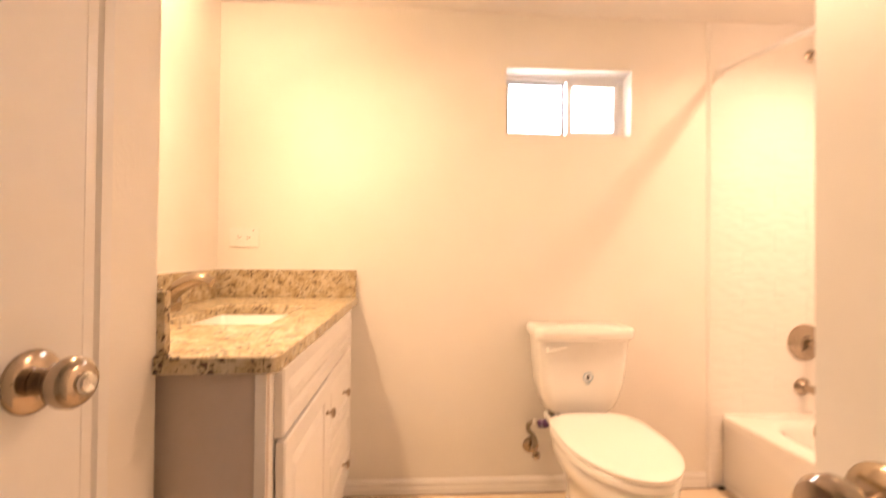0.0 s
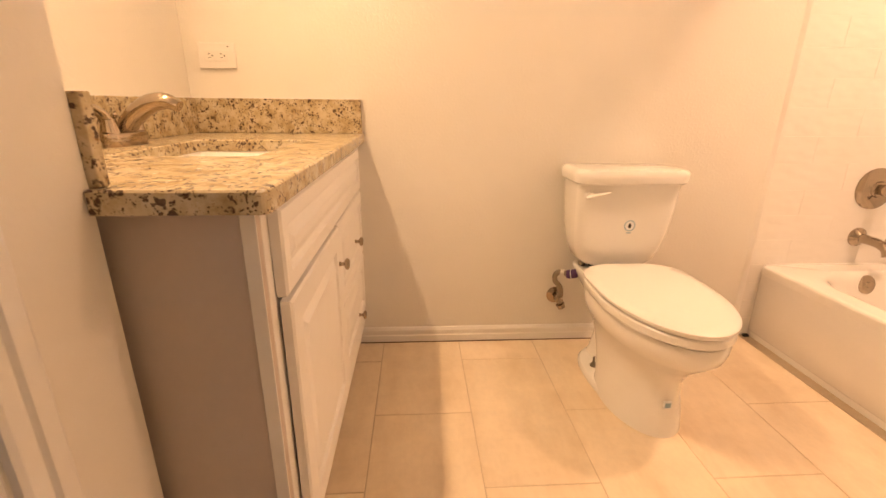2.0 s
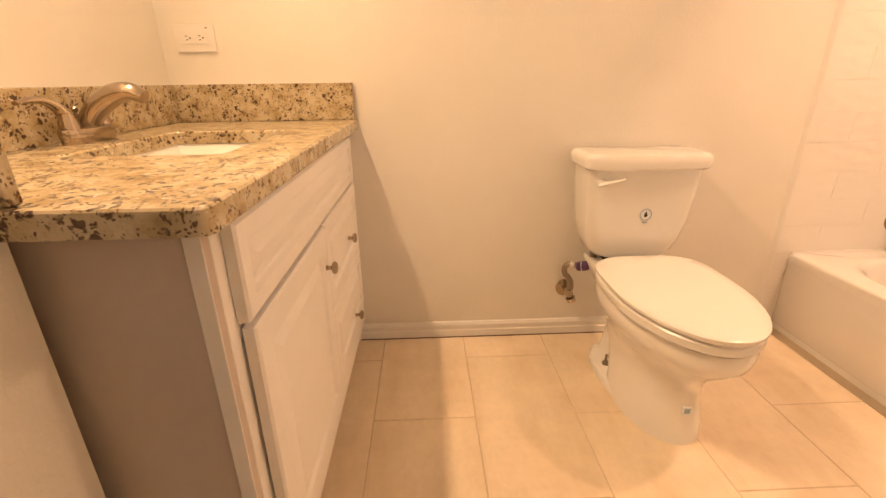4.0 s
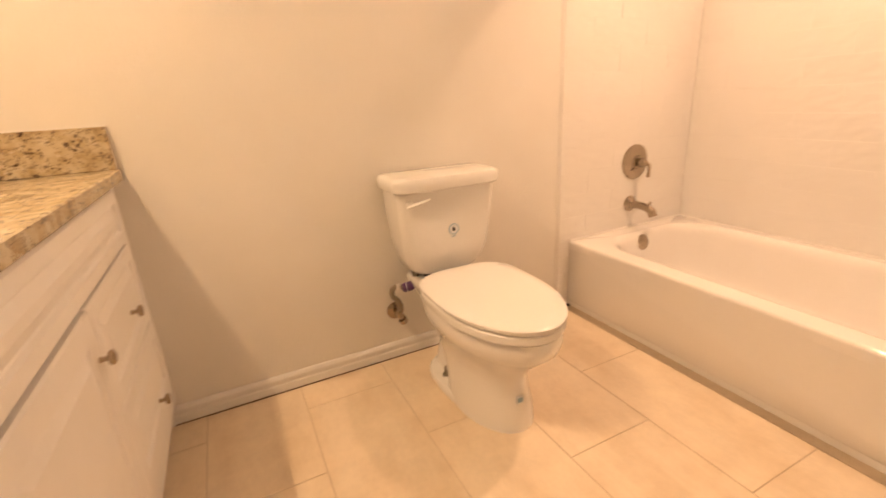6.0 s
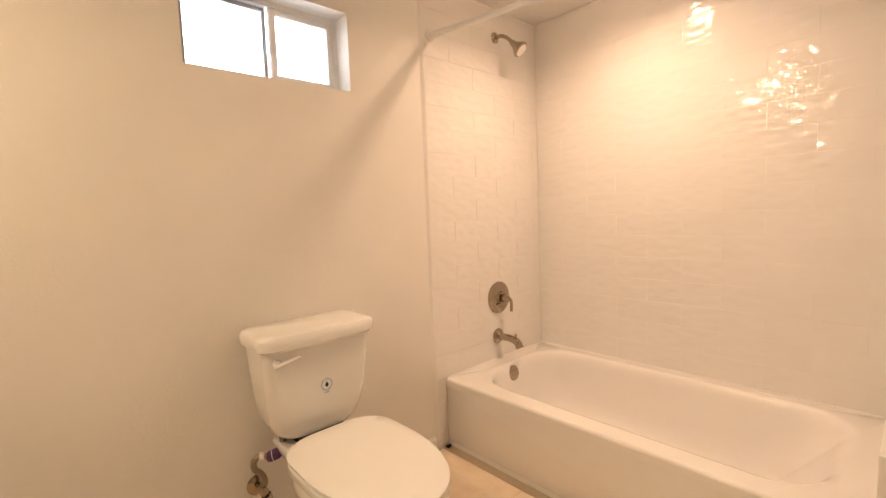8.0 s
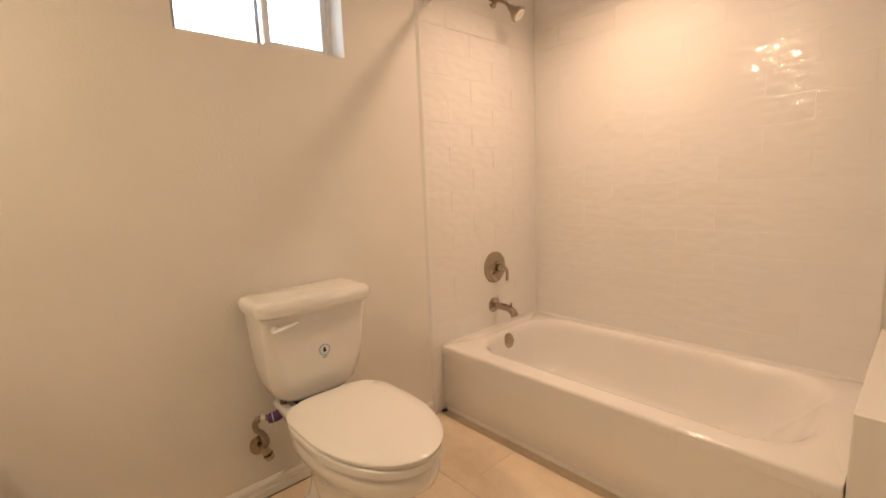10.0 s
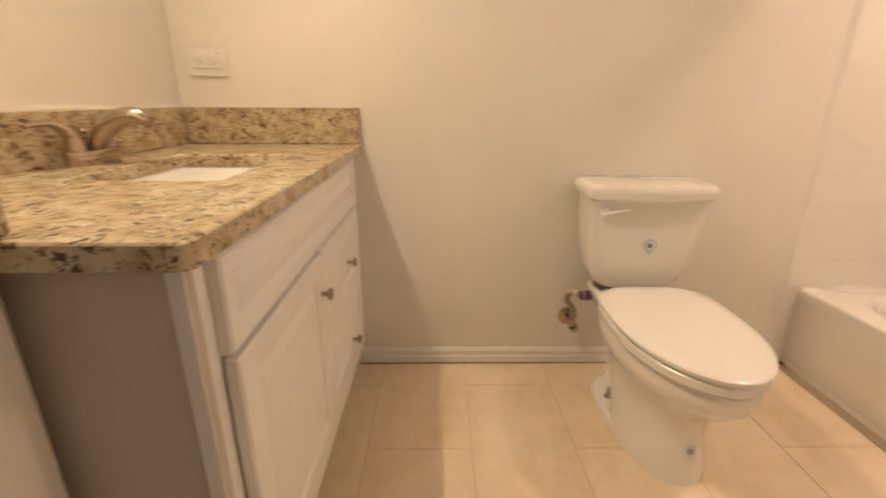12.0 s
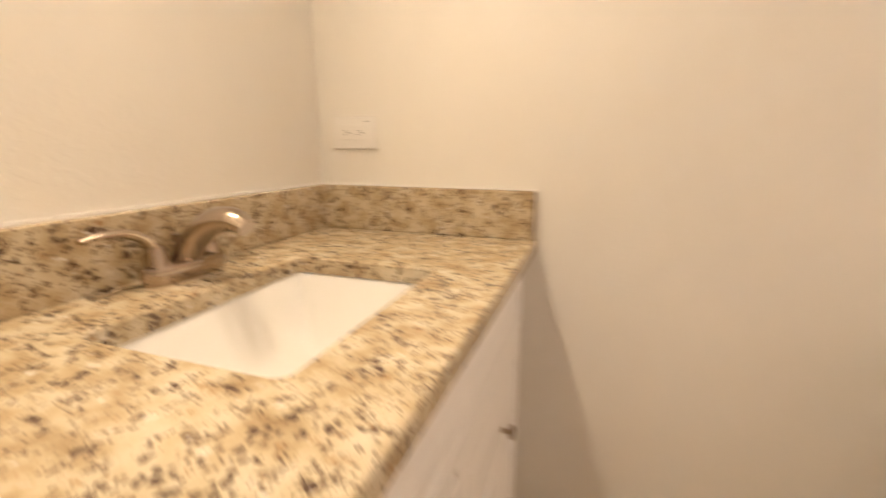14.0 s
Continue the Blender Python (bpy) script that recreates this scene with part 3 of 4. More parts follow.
    rod = part("pull_rod", lathe(bmesh.new(), (fx - 0.016, fy, fz + 0.02), (0, 0, 1), [(0, 0.003), (0.042, 0.003), (0.044, 0.006), (0.052, 0.007), (0.056, 0.004), (0.057, 0)], 12), M_NICKEL, f, "", True)


build_vanity()


def build_outlet():
    cx, cz, y = 0.096, 1.113, BACK
    o = thing("wall_outlet", (cx, y, cz), "white duplex outlet mounted sideways above the backsplash", "outlet")
    part("cover_plate", boxed(cx - 0.062, cx + 0.062, y - 0.007, y - 0.0005, cz - 0.041, cz + 0.041, bevel=0.003), M_PLATE, o)
    part("socket_face", boxed(cx - 0.040, cx + 0.040, y - 0.0095, y - 0.007, cz - 0.017, cz + 0.017, bevel=0.001), M_PLATE, o)
    for s in (-1, 1):
        bm = bmesh.new()
        u = cx + s * 0.020
        box(bm, u - 0.008, u - 0.001, y - 0.0102, y - 0.0094, cz + 0.0045, cz + 0.0065)
        box(bm, u - 0.007, u - 0.001, y - 0.0102, y - 0.0094, cz - 0.0065, cz - 0.0045)
        lathe(bm, (u + 0.006, y - 0.0094, cz), (0, -1, 0), [(0, 0.0025), (0.0008, 0.0025)], 10)
        part("socket_slots", bm, M_RUBBER, o)
    part("indicator", boxed(cx + 0.036, cx + 0.042, y - 0.0078, y - 0.0068, cz + 0.027, cz + 0.030), M_RUBBER, o)


build_outlet()

# ---- toilet ----
TX = 1.520


def egg(cx, yb, yf, hw, z, n=56, square=0.62, mid=0.42):
    """Outline of a bowl: blunt at the back yb, rounded at the front yf."""
    ym = yb + (yf - yb) * mid
    pts = []
    for k in range(n):
        a = 2 * math.pi * k / n
        c, s = math.cos(a), math.sin(a)
        if c >= 0:
            pts.append((cx + hw * s, ym + (yf - ym) * c, z))
        else:
            pts.append((cx + hw * math.copysign(abs(s) ** square, s) * (1 - 0.30 * abs(c) ** 2.2), ym + (yb - ym) * abs(c) ** square, z))
    return pts


def build_toilet():
    t = thing("toilet", (TX, 2.25, 0), "white two-piece toilet with closed lid, on the tile floor", "toilet")
    flange = [egg(TX, 2.50, 2.03, 0.128, 0.0), egg(TX, 2.50, 2.03, 0.130, 0.012), egg(TX, 2.49, 2.04, 0.124, 0.024), egg(TX, 2.47, 2.06, 0.105, 0.030)]
    part("foot", loft(bmesh.new(), flange), M_CHINA, t, "", True)
    loops = [egg(TX, 2.34, 1.978, 0.121, 0.0), egg(TX, 2.34, 1.984, 0.117, 0.05), egg(TX, 2.36, 2.00, 0.112, 0.11), egg(TX, 2.39, 2.000, 0.112, 0.16), egg(TX, 2.41, 1.982, 0.119, 0.205),
             egg(TX, 2.42, 1.945, 0.134, 0.245), egg(TX, 2.43, 1.905, 0.153, 0.280), egg(TX, 2.43, 1.876, 0.170, 0.308), egg(TX, 2.43, 1.868, 0.175, 0.330), egg(TX, 2.43, 1.866, 0.176, 0.350), egg(TX, 2.43, 1.870, 0.174, 0.365), egg(TX, 2.42, 1.885, 0.165, 0.3695)]
    part("bowl", loft(bmesh.new(), loops), M_CHINA, t, "", True)
    # rear of the bowl: the trapway's bulge, widening upwards into the deck that carries the tank
    rear = [rrect(TX - hw, TX + hw, ya, yb, r, z, 8) for z, hw, ya, yb, r in ((0.002, 0.080, 2.24, 2.50, 0.06), (0.05, 0.068, 2.24, 2.49, 0.06), (0.13, 0.062, 2.24, 2.47, 0.06), (0.20, 0.070, 2.24, 2.475, 0.06),
            (0.26, 0.094, 2.26, 2.50, 0.07), (0.31, 0.114, 2.28, 2.54, 0.06), (0.340, 0.126, 2.29, 2.565, 0.045), (0.363, 0.130, 2.29, 2.572, 0.035), (0.3715, 0.126, 2.295, 2.568, 0.032))]
    part("trapway", loft(bmesh.new(), rear), M_CHINA, t, "", True)
    sx = TX - 0.004
    seat = [egg(sx, 2.374, 1.864, 0.178, 0.373, square=0.36), egg(sx, 2.374, 1.860, 0.181, 0.377, square=0.36), egg(sx, 2.374, 1.860, 0.181, 0.396, square=0.36), egg(sx, 2.374, 1.864, 0.177, 0.400, square=0.36)]
    part("seat", loft(bmesh.new(), seat), M_SEAT, t, "white plastic seat", True)
    lid = [egg(sx, 2.377, 1.860, 0.176, 0.4035, square=0.36), egg(sx, 2.379, 1.855, 0.183, 0.411, square=0.36), egg(sx, 2.379, 1.855, 0.183, 0.418, square=0.36), egg(sx, 2.377, 1.862, 0.177, 0.4225, square=0.36), egg(sx, 2.37, 1.90, 0.146, 0.4245), egg(sx, 2.32, 2.0, 0.08, 0.4255)]
    part("seat_lid", loft(bmesh.new(), lid), M_SEAT, t, "white plastic lid, closed", True)
    for s in (-1, 1):
        part("seat_hinge", boxed(TX + s * 0.07 - 0.02, TX + s * 0.07 + 0.02, 2.384, 2.412, 0.372, 0.398, bevel=0.004), M_SEAT, t)
    prof = ((0.388, 0.105, 2.445, 2.58, 0.05), (0.396, 0.125, 2.435, 2.583, 0.055), (0.418, 0.148, 2.427, 2.585, 0.05), (0.46, 0.164, 2.420, 2.586, 0.045), (0.52, 0.175, 2.412, 2.588, 0.04), (0.62, 0.183, 2.405, 2.59, 0.035), (0.704, 0.188, 2.402, 2.59, 0.03))
    part("tank", loft(bmesh.new(), [rrect(TX - hw, TX + hw, ya, yb, r, z) for z, hw, ya, yb, r in prof]), M_CHINA, t, "", True)
    def dense(loop):
        out = []
        for p, q in zip(loop, loop[1:] + loop[:1]):
            steps = 8 if (Vector(q) - Vector(p)).length > 0.06 else 1
            out += [tuple(Vector(p).lerp(Vector(q), k / steps)) for k in range(steps)]
        return out
    def lid_row(hw, ya, yb, r, z):
        return [(x, y - (0.012 * max(0.0, 1 - ((x - TX) / hw) ** 2) if y < 2.48 else 0), zz) for x, y, zz in dense(rrect(TX - hw, TX + hw, ya, yb, r, z, 6))]
    part("tank_lid", loft(bmesh.new(), [lid_row(0.194, 2.392, 2.592, 0.03, 0.706), lid_row(0.203, 2.384, 2.594, 0.035, 0.713), lid_row(0.206, 2.381, 2.595, 0.036, 0.730), lid_row(0.204, 2.383, 2.594, 0.035, 0.745), lid_row(0.196, 2.390, 2.590, 0.034, 0.754), lid_row(0.18, 2.41, 2.575, 0.03, 0.757)]), M_CHINA, t, "", True)
    hb = part("flush_lever", lathe(bmesh.new(), (TX - 0.150, 2.409, 0.668), (0, -1, 0), [(0, 0.014), (0.008, 0.014), (0.012, 0.011), (0.018, 0.011)], 18), M_CHINA, t, "white flush lever", True)
    part("lever_arm", tube(bmesh.new(), spline([(TX - 0.163, 2.392, 0.661), (TX - 0.140, 2.386, 0.668), (TX - 0.110, 2.382, 0.675), (TX - 0.084, 2.384, 0.680)], 4), spread_list((0.009, 0.0095, 0.008, 0.005), 13), 12, 0.6), M_CHINA, hb, "", True)
    st = part("round_sticker", lathe(bmesh.new(), (TX + 0.012, 2.4085, 0.556), (0, -1, 0), [(0, 0.021), (0.001, 0.021)], 30), M_PAPER, t, "pale round sticker with a blue ring")
    ring = loft(bmesh.new(), [[(TX + 0.012 + r * math.cos(2 * math.pi * k / 30), y, 0.556 + r * math.sin(2 * math.pi * k / 30)) for k in range(30)] for r, y in ((0.0205, 2.4073), (0.0205, 2.4068), (0.017, 2.4068), (0.017, 2.4073))], False, False)
    part("sticker_ring", ring, M_BLUE, st, "pale blue ring")
    drop = [(TX + 0.012 + u, 0.556 + v) for u, v in ((0, 0.012), (0.004, 0.004), (0.006, -0.002), (0.004, -0.007), (0, -0.009), (-0.004, -0.007), (-0.006, -0.002), (-0.004, 0.004))]
    part("sticker_drop", prism(bmesh.new(), drop, "y", 2.4067, 2.4073), M_RUBBER, st, "dark drop mark")
    part("sticker_bar", boxed(TX + 0.004, TX + 0.020, 2.4088, 2.4095, 0.527, 0.531), M_BLUE, st)
    bs = part("square_sticker", boxed(TX - 0.012, TX + 0.012, 1.9925, 1.9985, 0.096, 0.120), M_PAPER, t, "small square sticker on the base")
    part("sticker_mark", boxed(TX - 0.0085, TX + 0.0085, 1.9915, 1.9925, 0.100, 0.116), M_BLUE, bs)
    for s in (-1, 1):
        b = part("floor_bolt", lathe(bmesh.new(), (TX + s * 0.090, 2.330, 0.024), (0, 0, 1), [(0, 0.013), (0.012, 0.013), (0.014, 0.008), (0.020, 0.007), (0.020, 0.0045), (0.044, 0.0045), (0.044, 0)], 12), M_BRAID, t, "bare steel floor bolt")
    # black filler that paints the dark of the gap under the tank
    part("tank_gap_shade", boxed(TX - 0.082, TX + 0.082, 2.43, 2.56, 0.3705, 0.390), M_RUBBER, t, "black block painting the shaded gap below the tank")

    s = thing("supply_valve", (1.345, BACK, 0.2), "metal water valve and braided hose below the tank", "valve")
    part("escutcheon", lathe(bmesh.new(), (1.348, BACK - 0.0005, 0.205), (0, -1, 0), [(0, 0.036), (0.003, 0.036), (0.010, 0.022), (0.012, 0)]), M_NICKEL, s, "", True)
    part("valve_body", lathe(bmesh.new(), (1.348, BACK - 0.010, 0.205), (0, -1, 0), [(0, 0.009), (0.025, 0.009), (0.025, 0.015), (0.055, 0.015), (0.057, 0)], 16), M_NICKEL, s, "", True)
    part("valve_handle", lathe(bmesh.new(), (1.350, BACK - 0.052, 0.200), (0.45, -0.1, -1), [(0, 0.008), (0.014, 0.008), (0.016, 0.018), (0.034, 0.015), (0.036, 0)], 16), M_NICKEL, s, "", True)
    hose = spline([(1.348, BACK - 0.045, 0.210), (1.356, BACK - 0.048, 0.240), (1.344, BACK - 0.052, 0.268), (1.326, BACK - 0.055, 0.290), (1.324, BACK - 0.058, 0.318), (1.344, BACK - 0.064, 0.332), (1.372, BACK - 0.078, 0.326), (1.396, BACK - 0.090, 0.338), (1.408, BACK - 0.095, 0.365), (1.410, BACK - 0.095, 0.394)], 6)
    part("hose", tube(bmesh.new(), hose, 0.0105, 12), M_BRAID, s, "braided steel hose", True)
    part("coupling_nut", lathe(bmesh.new(), (1.412, BACK - 0.095, 0.372), (0, 0, 1), [(0, 0.012), (0.010, 0.014), (0.024, 0.014), (0.025, 0)], 10), M_BRAID, s, "dull coupling nut", True)
    part("collar_nut", lathe(bmesh.new(), (1.340, BACK - 0.0625, 0.331), (0.95, -0.3, -0.1), [(0, 0.011), (0.003, 0.013), (0.015, 0.013), (0.018, 0.011)], 8), M_PLATE, s, "white collar on the hose")
    tag = part("paper_tag", tube(bmesh.new(), [(1.364, BACK - 0.074, 0.326), (1.372, BACK - 0.079, 0.327), (1.392, BACK - 0.089, 0.333), (1.400, BACK - 0.092, 0.338)], [0.016, 0.0185, 0.0185, 0.016], 12), M_TAG, s, "dark purple paper tag with a pale band")
    part("tag_band", tube(bmesh.new(), [(1.3775, BACK - 0.0815, 0.3285), (1.3795, BACK - 0.0825, 0.329)], 0.0190, 12), M_PAPER, tag)


build_toilet()

# ---- tub ----
def build_tub():
    t = thing("bathtub", (2.6, 1.86, 0), "white enamelled alcove bathtub against the tiled walls", "bathtub")
    x0, x1, y0, y1 = TUB_X, RIGHT - 0.003, TUB_Y, BACK - 0.004
    n = 14
    loops = [rrect(x0, x1, y0, y1, 0.006, 0.290, n)] + [rrect(x0 + 0.013 * (1 - math.cos(a)), x1 - 0.001, y0 + 0.002, y1 - 0.001, 0.008 + 0.012 * (1 - math.cos(a)), RIM - 0.013 + 0.013 * math.sin(a), n) for a in (0, 0.4, 0.8, 1.2, math.pi / 2)]
    ix0, ix1, iy0, iy1 = x0 + 0.078, x1 - 0.048, y0 + 0.068, y1 - 0.092
    # raised bead, rolled lip, then sides that slope more towards the foot
    for ins, foot, z, r in ((-0.012, -0.012, RIM, 0.18), (-0.004, -0.004, RIM + 0.0012, 0.18), (0.004, 0.004, RIM, 0.178), (0.012, 0.013, RIM - 0.0025, 0.176), (0.0185, 0.022, RIM - 0.0075, 0.173), (0.0245, 0.032, RIM - 0.016, 0.171), (0.0295, 0.043, RIM - 0.029, 0.168), (0.0335, 0.058, RIM - 0.050, 0.165),
                            (0.039, 0.092, 0.235, 0.16), (0.046, 0.13, 0.19, 0.152), (0.054, 0.168, 0.145, 0.145), (0.066, 0.205, 0.105, 0.138), (0.082, 0.238, 0.078, 0.13), (0.104, 0.272, 0.062, 0.115), (0.135, 0.31, 0.055, 0.095), (0.175, 0.36, 0.052, 0.07)):
        loops.append(rrect(ix0 + ins, ix1 - ins, iy0 + foot, iy1 - ins, r, z, n))
    part("basin", loft(bmesh.new(), loops, cap0=False), M_TUB, t, "", True)
    # apron: recessed skirt and a proud panel with a rounded lower corner
    part("skirt", boxed(x0 + 0.006, x0 + 0.024, y0, y1, 0.0, 0.289), M_TUB, t)
    def outline(g):
        a, b, lo, hi, r = y0 + 0.055 + g, y1 - 0.002 - g, 0.024 + g, 0.2895, 0.055
        pts = [(b, lo), (b, hi), (a, hi)]
        pts += [(a + r - r * math.cos(radians(k * 15)), lo + r - r * math.sin(radians(k * 15))) for k in range(7)]
        return pts
    part("apron_panel", loft(bmesh.new(), [[(x0 + 0.0065, u, v) for u, v in outline(0)], [(x0 + 0.0045, u, v) for u, v in outline(0.003)], [(x0 + 0.002, u, v) for u, v in outline(0.008)]]), M_TUB, t, "", True)
    part("apron_end", boxed(x0 + 0.003, x0 + 0.0065, y0, y0 + 0.046, 0.0, 0.2895, bevel=0.003), M_TUB, t)
    part("overflow_plate", lathe(bmesh.new(), (2.592, y1 - 0.119, 0.283), (0, -1, 0.22), [(0, 0.039), (0.004, 0.039), (0.008, 0.034), (0.010, 0.012), (0.014, 0.010), (0.015, 0)]), M_NICKEL, t, "round brushed nickel overflow plate", True)
    part("tub_drain", lathe(bmesh.new(), (2.62, y1 - 0.30, 0.0525), (0, 0, 1), [(0, 0.034), (0.003, 0.034), (0.003, 0.026), (0.008, 0.02), (0.009, 0)]), M_CHROME, t, "", True)
    tagged(part("caulk_chip", boxed(2.204, 2.229, BACK - 0.036, BACK - 0.018, 0.0009, 0.011, bevel=0.003), M_RUBBER), "dark chipped spot in the corner caulk", "chip")
    structure("trim_tub_caulk", boxed(TUB_X - 0.036, TUB_X + 0.0085, TUB_Y, BACK - 0.015, -0.004, 0.0008), M_FILLER, "dirty tan grout strip between tub and floor tiles", "caulk")
    structure("trim_tile_edge", prism(bmesh.new(), [(TILE_X - 0.016, BACK - 0.0004), (TILE_X + 0.0002, BACK - 0.0004), (TILE_X + 0.0002, BACK - 0.0102), (TILE_X - 0.003, BACK - 0.0095)], "z", 0.0, CEIL - 0.003), M_PLATE, "white caulk line at the edge of the tiles", "trim")

    bm = bmesh.new()
    box(bm, RIGHT - 0.007, RIGHT + 0.001, TUB_Y, BACK - 0.012, RIM - 0.004, RIM + 0.005, bevel=0.002)
    box(bm, TUB_X + 0.004, RIGHT - 0.007, BACK - 0.0175, BACK - 0.010, RIM - 0.004, RIM + 0.005, bevel=0.002)
    structure("trim_rim_caulk", bm, M_PLATE, "white caulk bead where the tub meets the tiles", "caulk")

    v = thing("shower_valve", (2.625, BACK, 0.655), "brushed nickel round shower valve on the tiled wall", "valve")
    yw = BACK - 0.0105
    part("cover_plate", lathe(bmesh.new(), (2.625, yw, 0.655), (0, -1, 0), [(0, 0.084), (0.004, 0.084), (0.010, 0.076), (0.013, 0.045), (0.016, 0.034), (0.028, 0.030), (0.030, 0)], 40), M_NICKEL, v, "", True)
    hub = part("handle_hub", lathe(bmesh.new(), (2.625, yw - 0.030, 0.655), (0, -1, 0), [(0, 0.020), (0.012, 0.022), (0.030, 0.018), (0.040, 0.014), (0.048, 0)], 22), M_NICKEL, v, "", True)
    lv = spline([(2.625, yw - 0.062, 0.657), (2.635, yw - 0.074, 0.648), (2.641, yw - 0.074, 0.622), (2.642, yw - 0.070, 0.588)], 5)
    part("lever", tube(bmesh.new(), lv, spread_list((0.010, 0.008, 0.007, 0.008), len(lv)), 12), M_NICKEL, hub, "", True)

    s = thing("tub_spout", (2.612, BACK, 0.447), "brushed nickel tub spout with a diverter knob", "faucet")
    part("flange", lathe(bmesh.new(), (2.612, yw, 0.452), (0, -1, 0), [(0, 0.040), (0.006, 0.039), (0.016, 0.028), (0.026, 0.021), (0.027, 0)]), M_NICKEL, s, "", True)
    sp = spline([(2.612, yw - 0.018, 0.452), (2.614, yw - 0.055, 0.452), (2.617, yw - 0.095, 0.448), (2.619, yw - 0.125, 0.434), (2.620, yw - 0.138, 0.410)], 6)
    part("spout_body", tube(bmesh.new(), sp, spread_list((0.020, 0.0185, 0.0185, 0.020, 0.021), len(sp)), 18), M_NICKEL, s, "", True)
    part("diverter_knob", lathe(bmesh.new(), (2.618, yw - 0.112, 0.458), (0, -0.2, 1), [(0, 0.004), (0.010, 0.004), (0.012, 0.007), (0.020, 0.006), (0.021, 0)], 12), M_NICKEL, s, "", True)

    h = thing("showerhead", (2.655, BACK, 1.98), "brushed nickel shower head on a bent arm", "shower head")
    part("flange", lathe(bmesh.new(), (2.655, yw, 1.985), (0, -1, 0), [(0, 0.028), (0.004, 0.027), (0.012, 0.014), (0.013, 0)]), M_NICKEL, h, "", True)
    arm = spline([(2.655, yw - 0.005, 1.985), (2.655, yw - 0.045, 1.982), (2.655, yw - 0.085, 1.958), (2.655, yw - 0.110, 1.930)], 6)
    part("arm", tube(bmesh.new(), arm, 0.0095, 12), M_NICKEL, h, "", True)
    part("head", lathe(bmesh.new(), (2.655, yw - 0.106, 1.935), (0.22, -0.66, -0.70), [(0, 0.011), (0.010, 0.015), (0.022, 0.016), (0.034, 0.022), (0.060, 0.038), (0.068, 0.039), (0.072, 0.036), (0.0725, 0)]), M_NICKEL, h, "", True)
    aim = Vector((0.22, -0.66, -0.70)).normalized()
    face = Vector((2.655, yw - 0.106, 1.935)) + aim * 0.0727
    part("spray_face", lathe(bmesh.new(), face, (0.22, -0.66, -0.70), [(0, 0.031), (0.002, 0.030), (0.0022, 0)]), M_PLATE, h, "pale spray face")

    r = thing("shower_rod", (2.215, 1.75, 1.895), "white straight shower rod between two walls", "shower rod")
    part("rod", tube(bmesh.new(), [(2.218, BACK - 0.012, 1.895), (2.352, NOOK + 0.002, 1.800)], 0.0125, 18), M_TRIM, r, "", True)
    for y, s, rx, rz in ((BACK - 0.0108, -1, 2.218, 1.895), (NOOK + 0.0008, 1, 2.352, 1.800)):
        part("rod_flange", lathe(bmesh.new(), (rx, y, rz), (0, s, 0), [(0, 0.026), (0.006, 0.026), (0.012, 0.018), (0.020, 0.016), (0.021, 0.013)]), M_TRIM, r, "", True)


build_tub()


# ---- lamps ----
def build_lamps():
    v = thing("vanity_light", (LEFT, 1.99, 2.07), "lit three-bulb vanity light high on the wall", "light")
    part("back_plate", boxed(LEFT + 0.0005, LEFT + 0.025, 1.73, 2.25, 2.035, 2.105, bevel=0.006), M_NICKEL, v)
    for y in BULBS:
        part("arm", tube(bmesh.new(), spline([(LEFT + 0.02, y, 2.072), (0.09, y, 2.095), (0.180, y, 2.104), (0.195, y, 2.096)], 5), 0.007, 10), M_NICKEL, v, "", True)
        part("shade", lathe(bmesh.new(), (0.195, y, 2.098), (0, 0, -1), [(0, 0.014), (0.004, 0.022), (0.022, 0.034), (0.030, 0.036), (0.028, 0.032), (0.008, 0.018)], 24), M_GLOBE, v, "lit frosted glass shade", True)
    d = thing("ceiling_light", (DOWN_X, DOWN_Y, CEIL - 0.02), "lit round flush ceiling light above the tub", "light")
    ring = loft(bmesh.new(), [[(DOWN_X + rr * math.cos(2 * math.pi * k / 32), DOWN_Y + rr * math.sin(2 * math.pi * k / 32), z) for k in range(32)] for rr, z in ((0.098, CEIL - 0.0005), (0.096, CEIL - 0.008), (0.078, CEIL - 0.009), (0.074, CEIL - 0.0005))], False, False)
    part("trim_ring", ring, M_TRIM, d)
    part("diffuser", lathe(bmesh.new(), (DOWN_X, DOWN_Y, CEIL - 0.0005), (0, 0, -1), [(0, 0.073), (0.006, 0.071), (0.014, 0.058), (0.019, 0.034), (0.021, 0)], 28), M_LENS, d, "glowing diffuser", True)


build_lamps()


# ---- tiles ----
def tile_mesh(name, a, b, t, bevel, mat, axis):
    """One tile, a by b, t thick, its back on the origin's plane, with eased edges."""
    loops = []
    for ins, out in ((0, 0), (0, t - bevel), (bevel, t)):
        u, v = a / 2 - ins, b / 2 - ins
        rect = ((-u, -v), (u, -v), (u, v), (-u, v))
        loops.append([{"z": (p, q, out), "y": (p, -out, q), "x": (-out, p, q)}[axis] for p, q in rect])
    bm = loft(bmesh.new(), loops, cap0=False)
    bmesh.ops.recalc_face_normals(bm, faces=bm.faces)
    me = bpy.data.meshes.new(name)
    bm.to_mesh(me)
    bm.free()
    me.materials.append(mat)
    return me


def tile_object(me, where, parent, tilt=(0, 0, 0)):
    ob = new("tile", me)
    ob.parent, ob.location, ob.rotation_euler = parent, where, tilt
    return ob


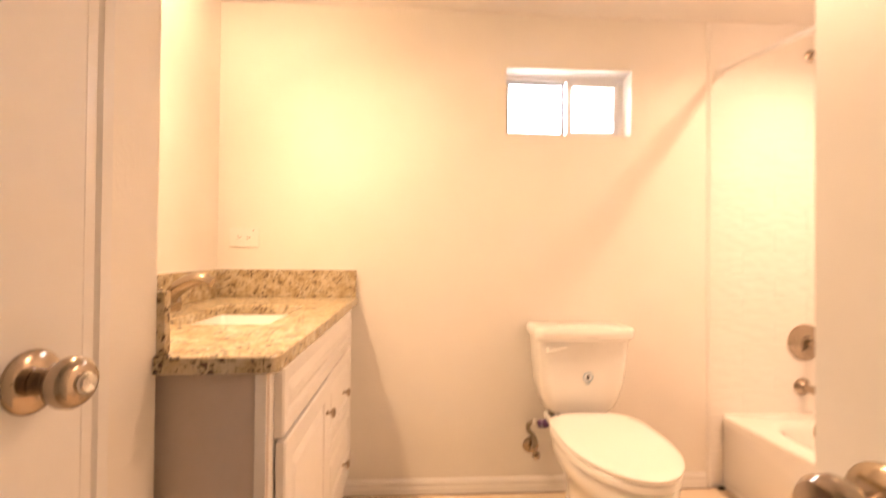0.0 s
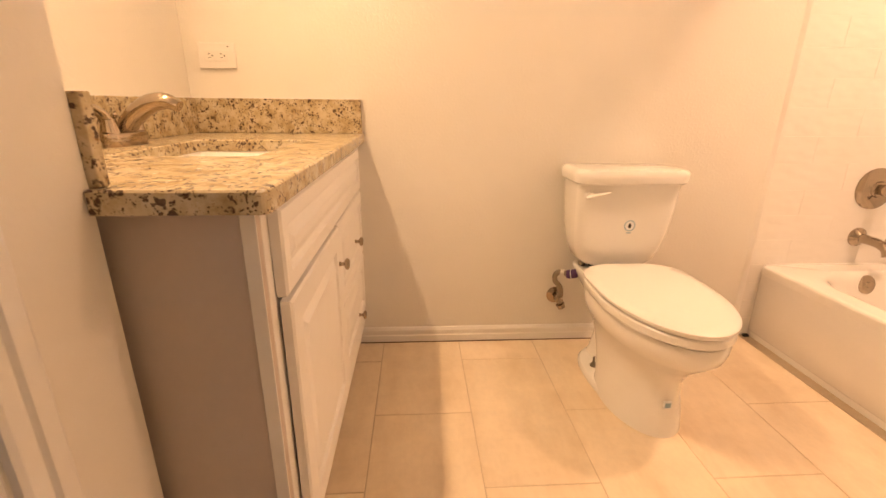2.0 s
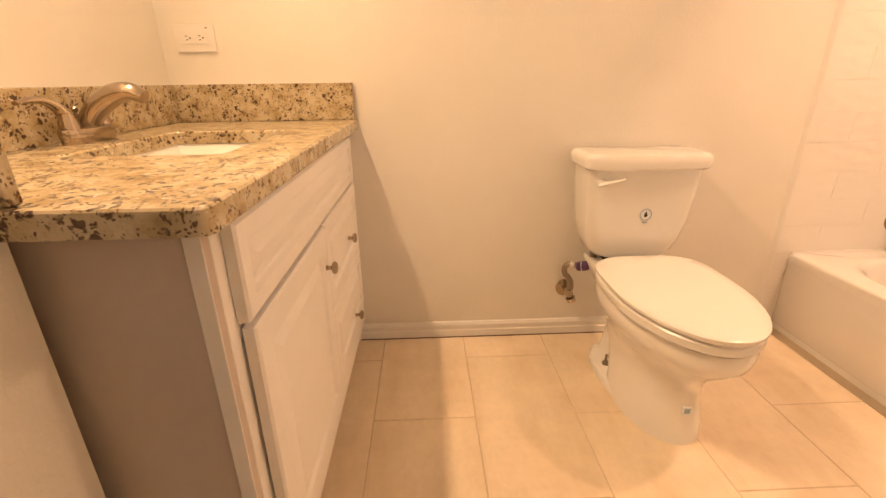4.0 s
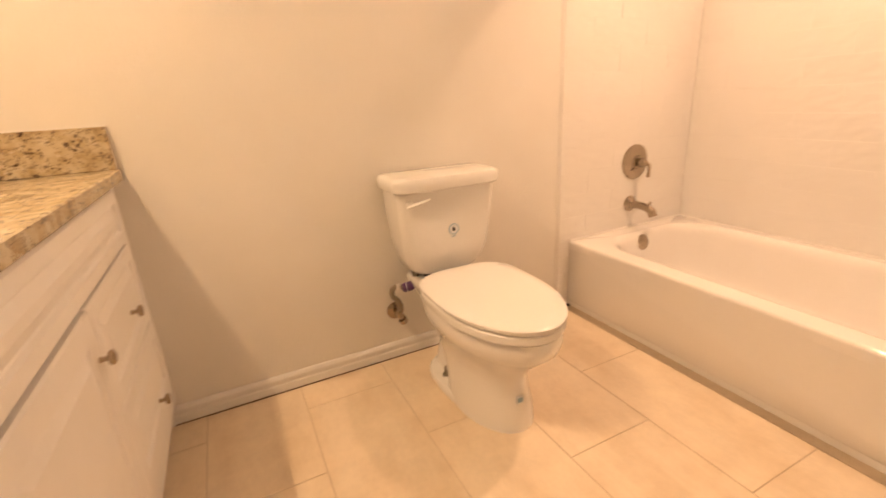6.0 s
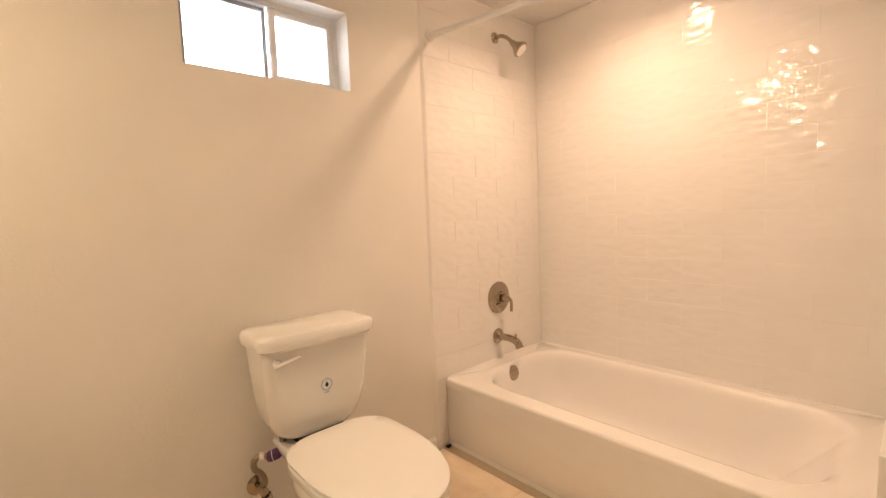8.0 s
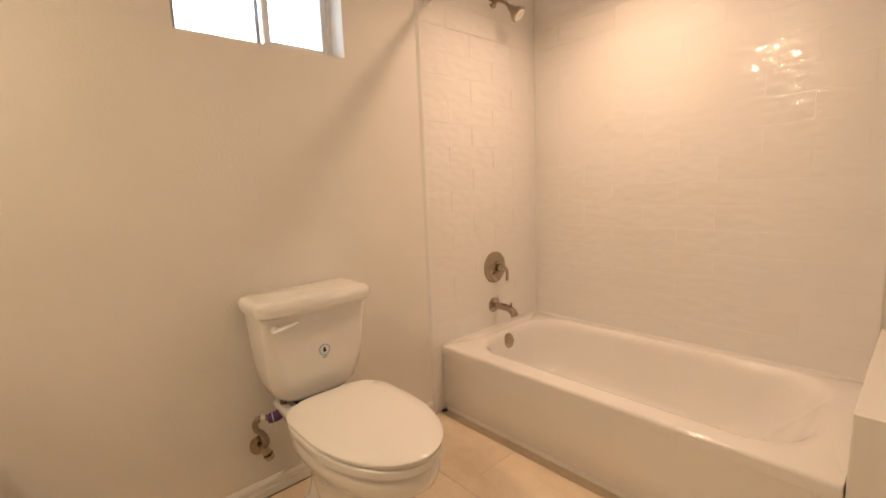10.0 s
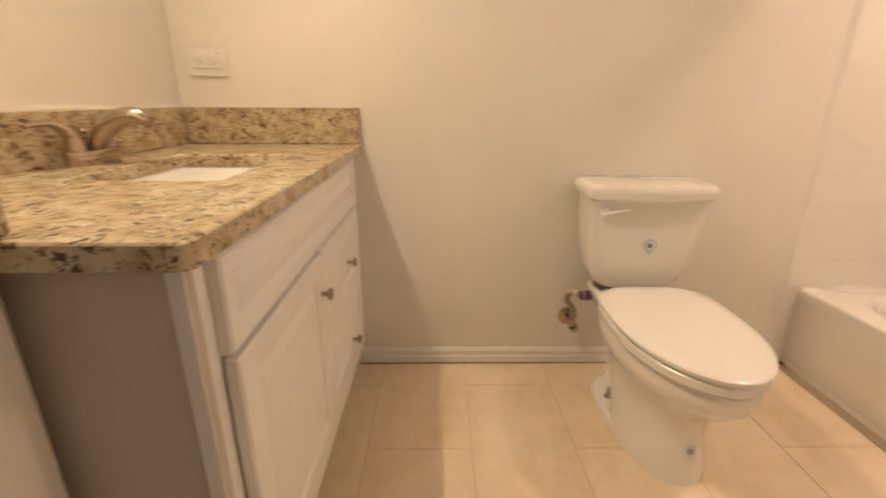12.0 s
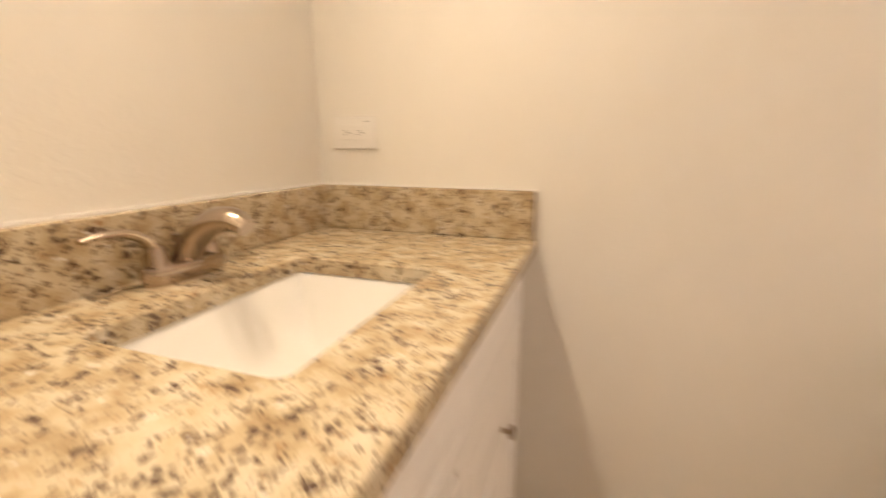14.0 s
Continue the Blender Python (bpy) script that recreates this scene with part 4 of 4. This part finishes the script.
def build_tiles():
    rng = random.Random(5)
    cache = {}

    def mesh(axis, a, b, t, bevel, mat):
        key = (axis, round(a, 4), round(b, 4))
        if key not in cache:
            cache[key] = tile_mesh("tile", a, b, t, bevel, mat, axis)
        return cache[key]

    # floor: 12 x 24 inch tiles laid in columns, every other column shifted by half
    px, py, gap = 0.316, 0.616, 0.0027
    for col in range(-3, 9):
        x0, x1 = max(0.627 + col * px, LEFT), min(0.627 + (col + 1) * px, TUB_X - 0.036)
        if x1 - x0 < 0.03:
            continue
        start = 2.124 if col % 2 == 0 else 1.824
        for row in range(-5, 3):
            y0, y1 = max(start + row * py, FRONT), min(start + (row + 1) * py, BACK - 0.016)
            if y1 - y0 < 0.03 or (x0 > 1.21 and y1 < NOOK):
                continue
            me = mesh("z", x1 - x0 - gap, y1 - y0 - gap, 0.004, 0.0012, M_FLOOR)
            tile_object(me, ((x0 + x1) / 2, (y0 + y1) / 2, -0.004 + rng.uniform(-0.0003, 0.0003)), FLOOR)

    # tub walls: 4 x 12 inch rippled tiles in half bond, from the rim to the ceiling
    pz, pl, g = 0.1048, 0.308, 0.0010
    first = 0.755 - 5 * pz
    for row in range(0, 19):
        z0, z1 = max(first + row * pz, RIM + 0.003), min(first + (row + 1) * pz, CEIL - 0.003)
        if z1 - z0 < 0.012:
            continue
        shift = (row % 2) * pl / 2
        k = -3
        while k < 12:
            for axis in ("y", "x"):
                if axis == "y":
                    a0, a1 = max(TILE_X + k * pl + shift, TILE_X), min(TILE_X + (k + 1) * pl + shift, RIGHT)
                else:
                    a0, a1 = max(BACK - 0.011 - (k + 1) * pl - shift, TUB_Y), min(BACK - 0.011 - k * pl - shift, BACK - 0.011)
                if a1 - a0 < 0.02:
                    continue
                me = mesh(axis, a1 - a0 - 0.0006, z1 - z0 - g, 0.0095, 0.0004, M_TILE)
                tilt = rng.gauss(0, 0.0065)
                proud = rng.choice((0, 0, 0, 0.0002, 0.0004, 0.0008))
                if axis == "y":
                    tile_object(me, ((a0 + a1) / 2, BACK - 0.0008 - proud, (z0 + z1) / 2), WALL_BACK, (tilt, rng.gauss(0, 0.0012), rng.gauss(0, 0.0006)))
                else:
                    tile_object(me, (RIGHT + 0.0098 - proud, (a0 + a1) / 2, (z0 + z1) / 2), WALL_RIGHT, (rng.gauss(0, 0.0012), tilt, rng.gauss(0, 0.0006)))
            k += 1
    # the strip of tiles running down beside the tub, below its rim
    for row in range(0, 4):
        z0, z1 = 0.002 + row * 0.083, 0.002 + (row + 1) * 0.083
        me = mesh("y", TUB_X - TILE_X - 0.003, z1 - z0 - g, 0.0095, 0.0022, M_TILE)
        tile_object(me, ((TILE_X + TUB_X) / 2, BACK - 0.0008, (z0 + z1) / 2), WALL_BACK)
    structure("grout_back", boxed(TILE_X, RIGHT + 0.009, BACK - 0.0094, BACK - 0.0005, 0.0, CEIL - 0.001), M_GROUT, "off-white grout behind the wall tiles", "grout")
    structure("grout_right", boxed(RIGHT + 0.0011, RIGHT + 0.0105, TUB_Y - 0.002, BACK - 0.0098, RIM, CEIL - 0.001), M_GROUT, "off-white grout behind the wall tiles", "grout")


build_tiles()
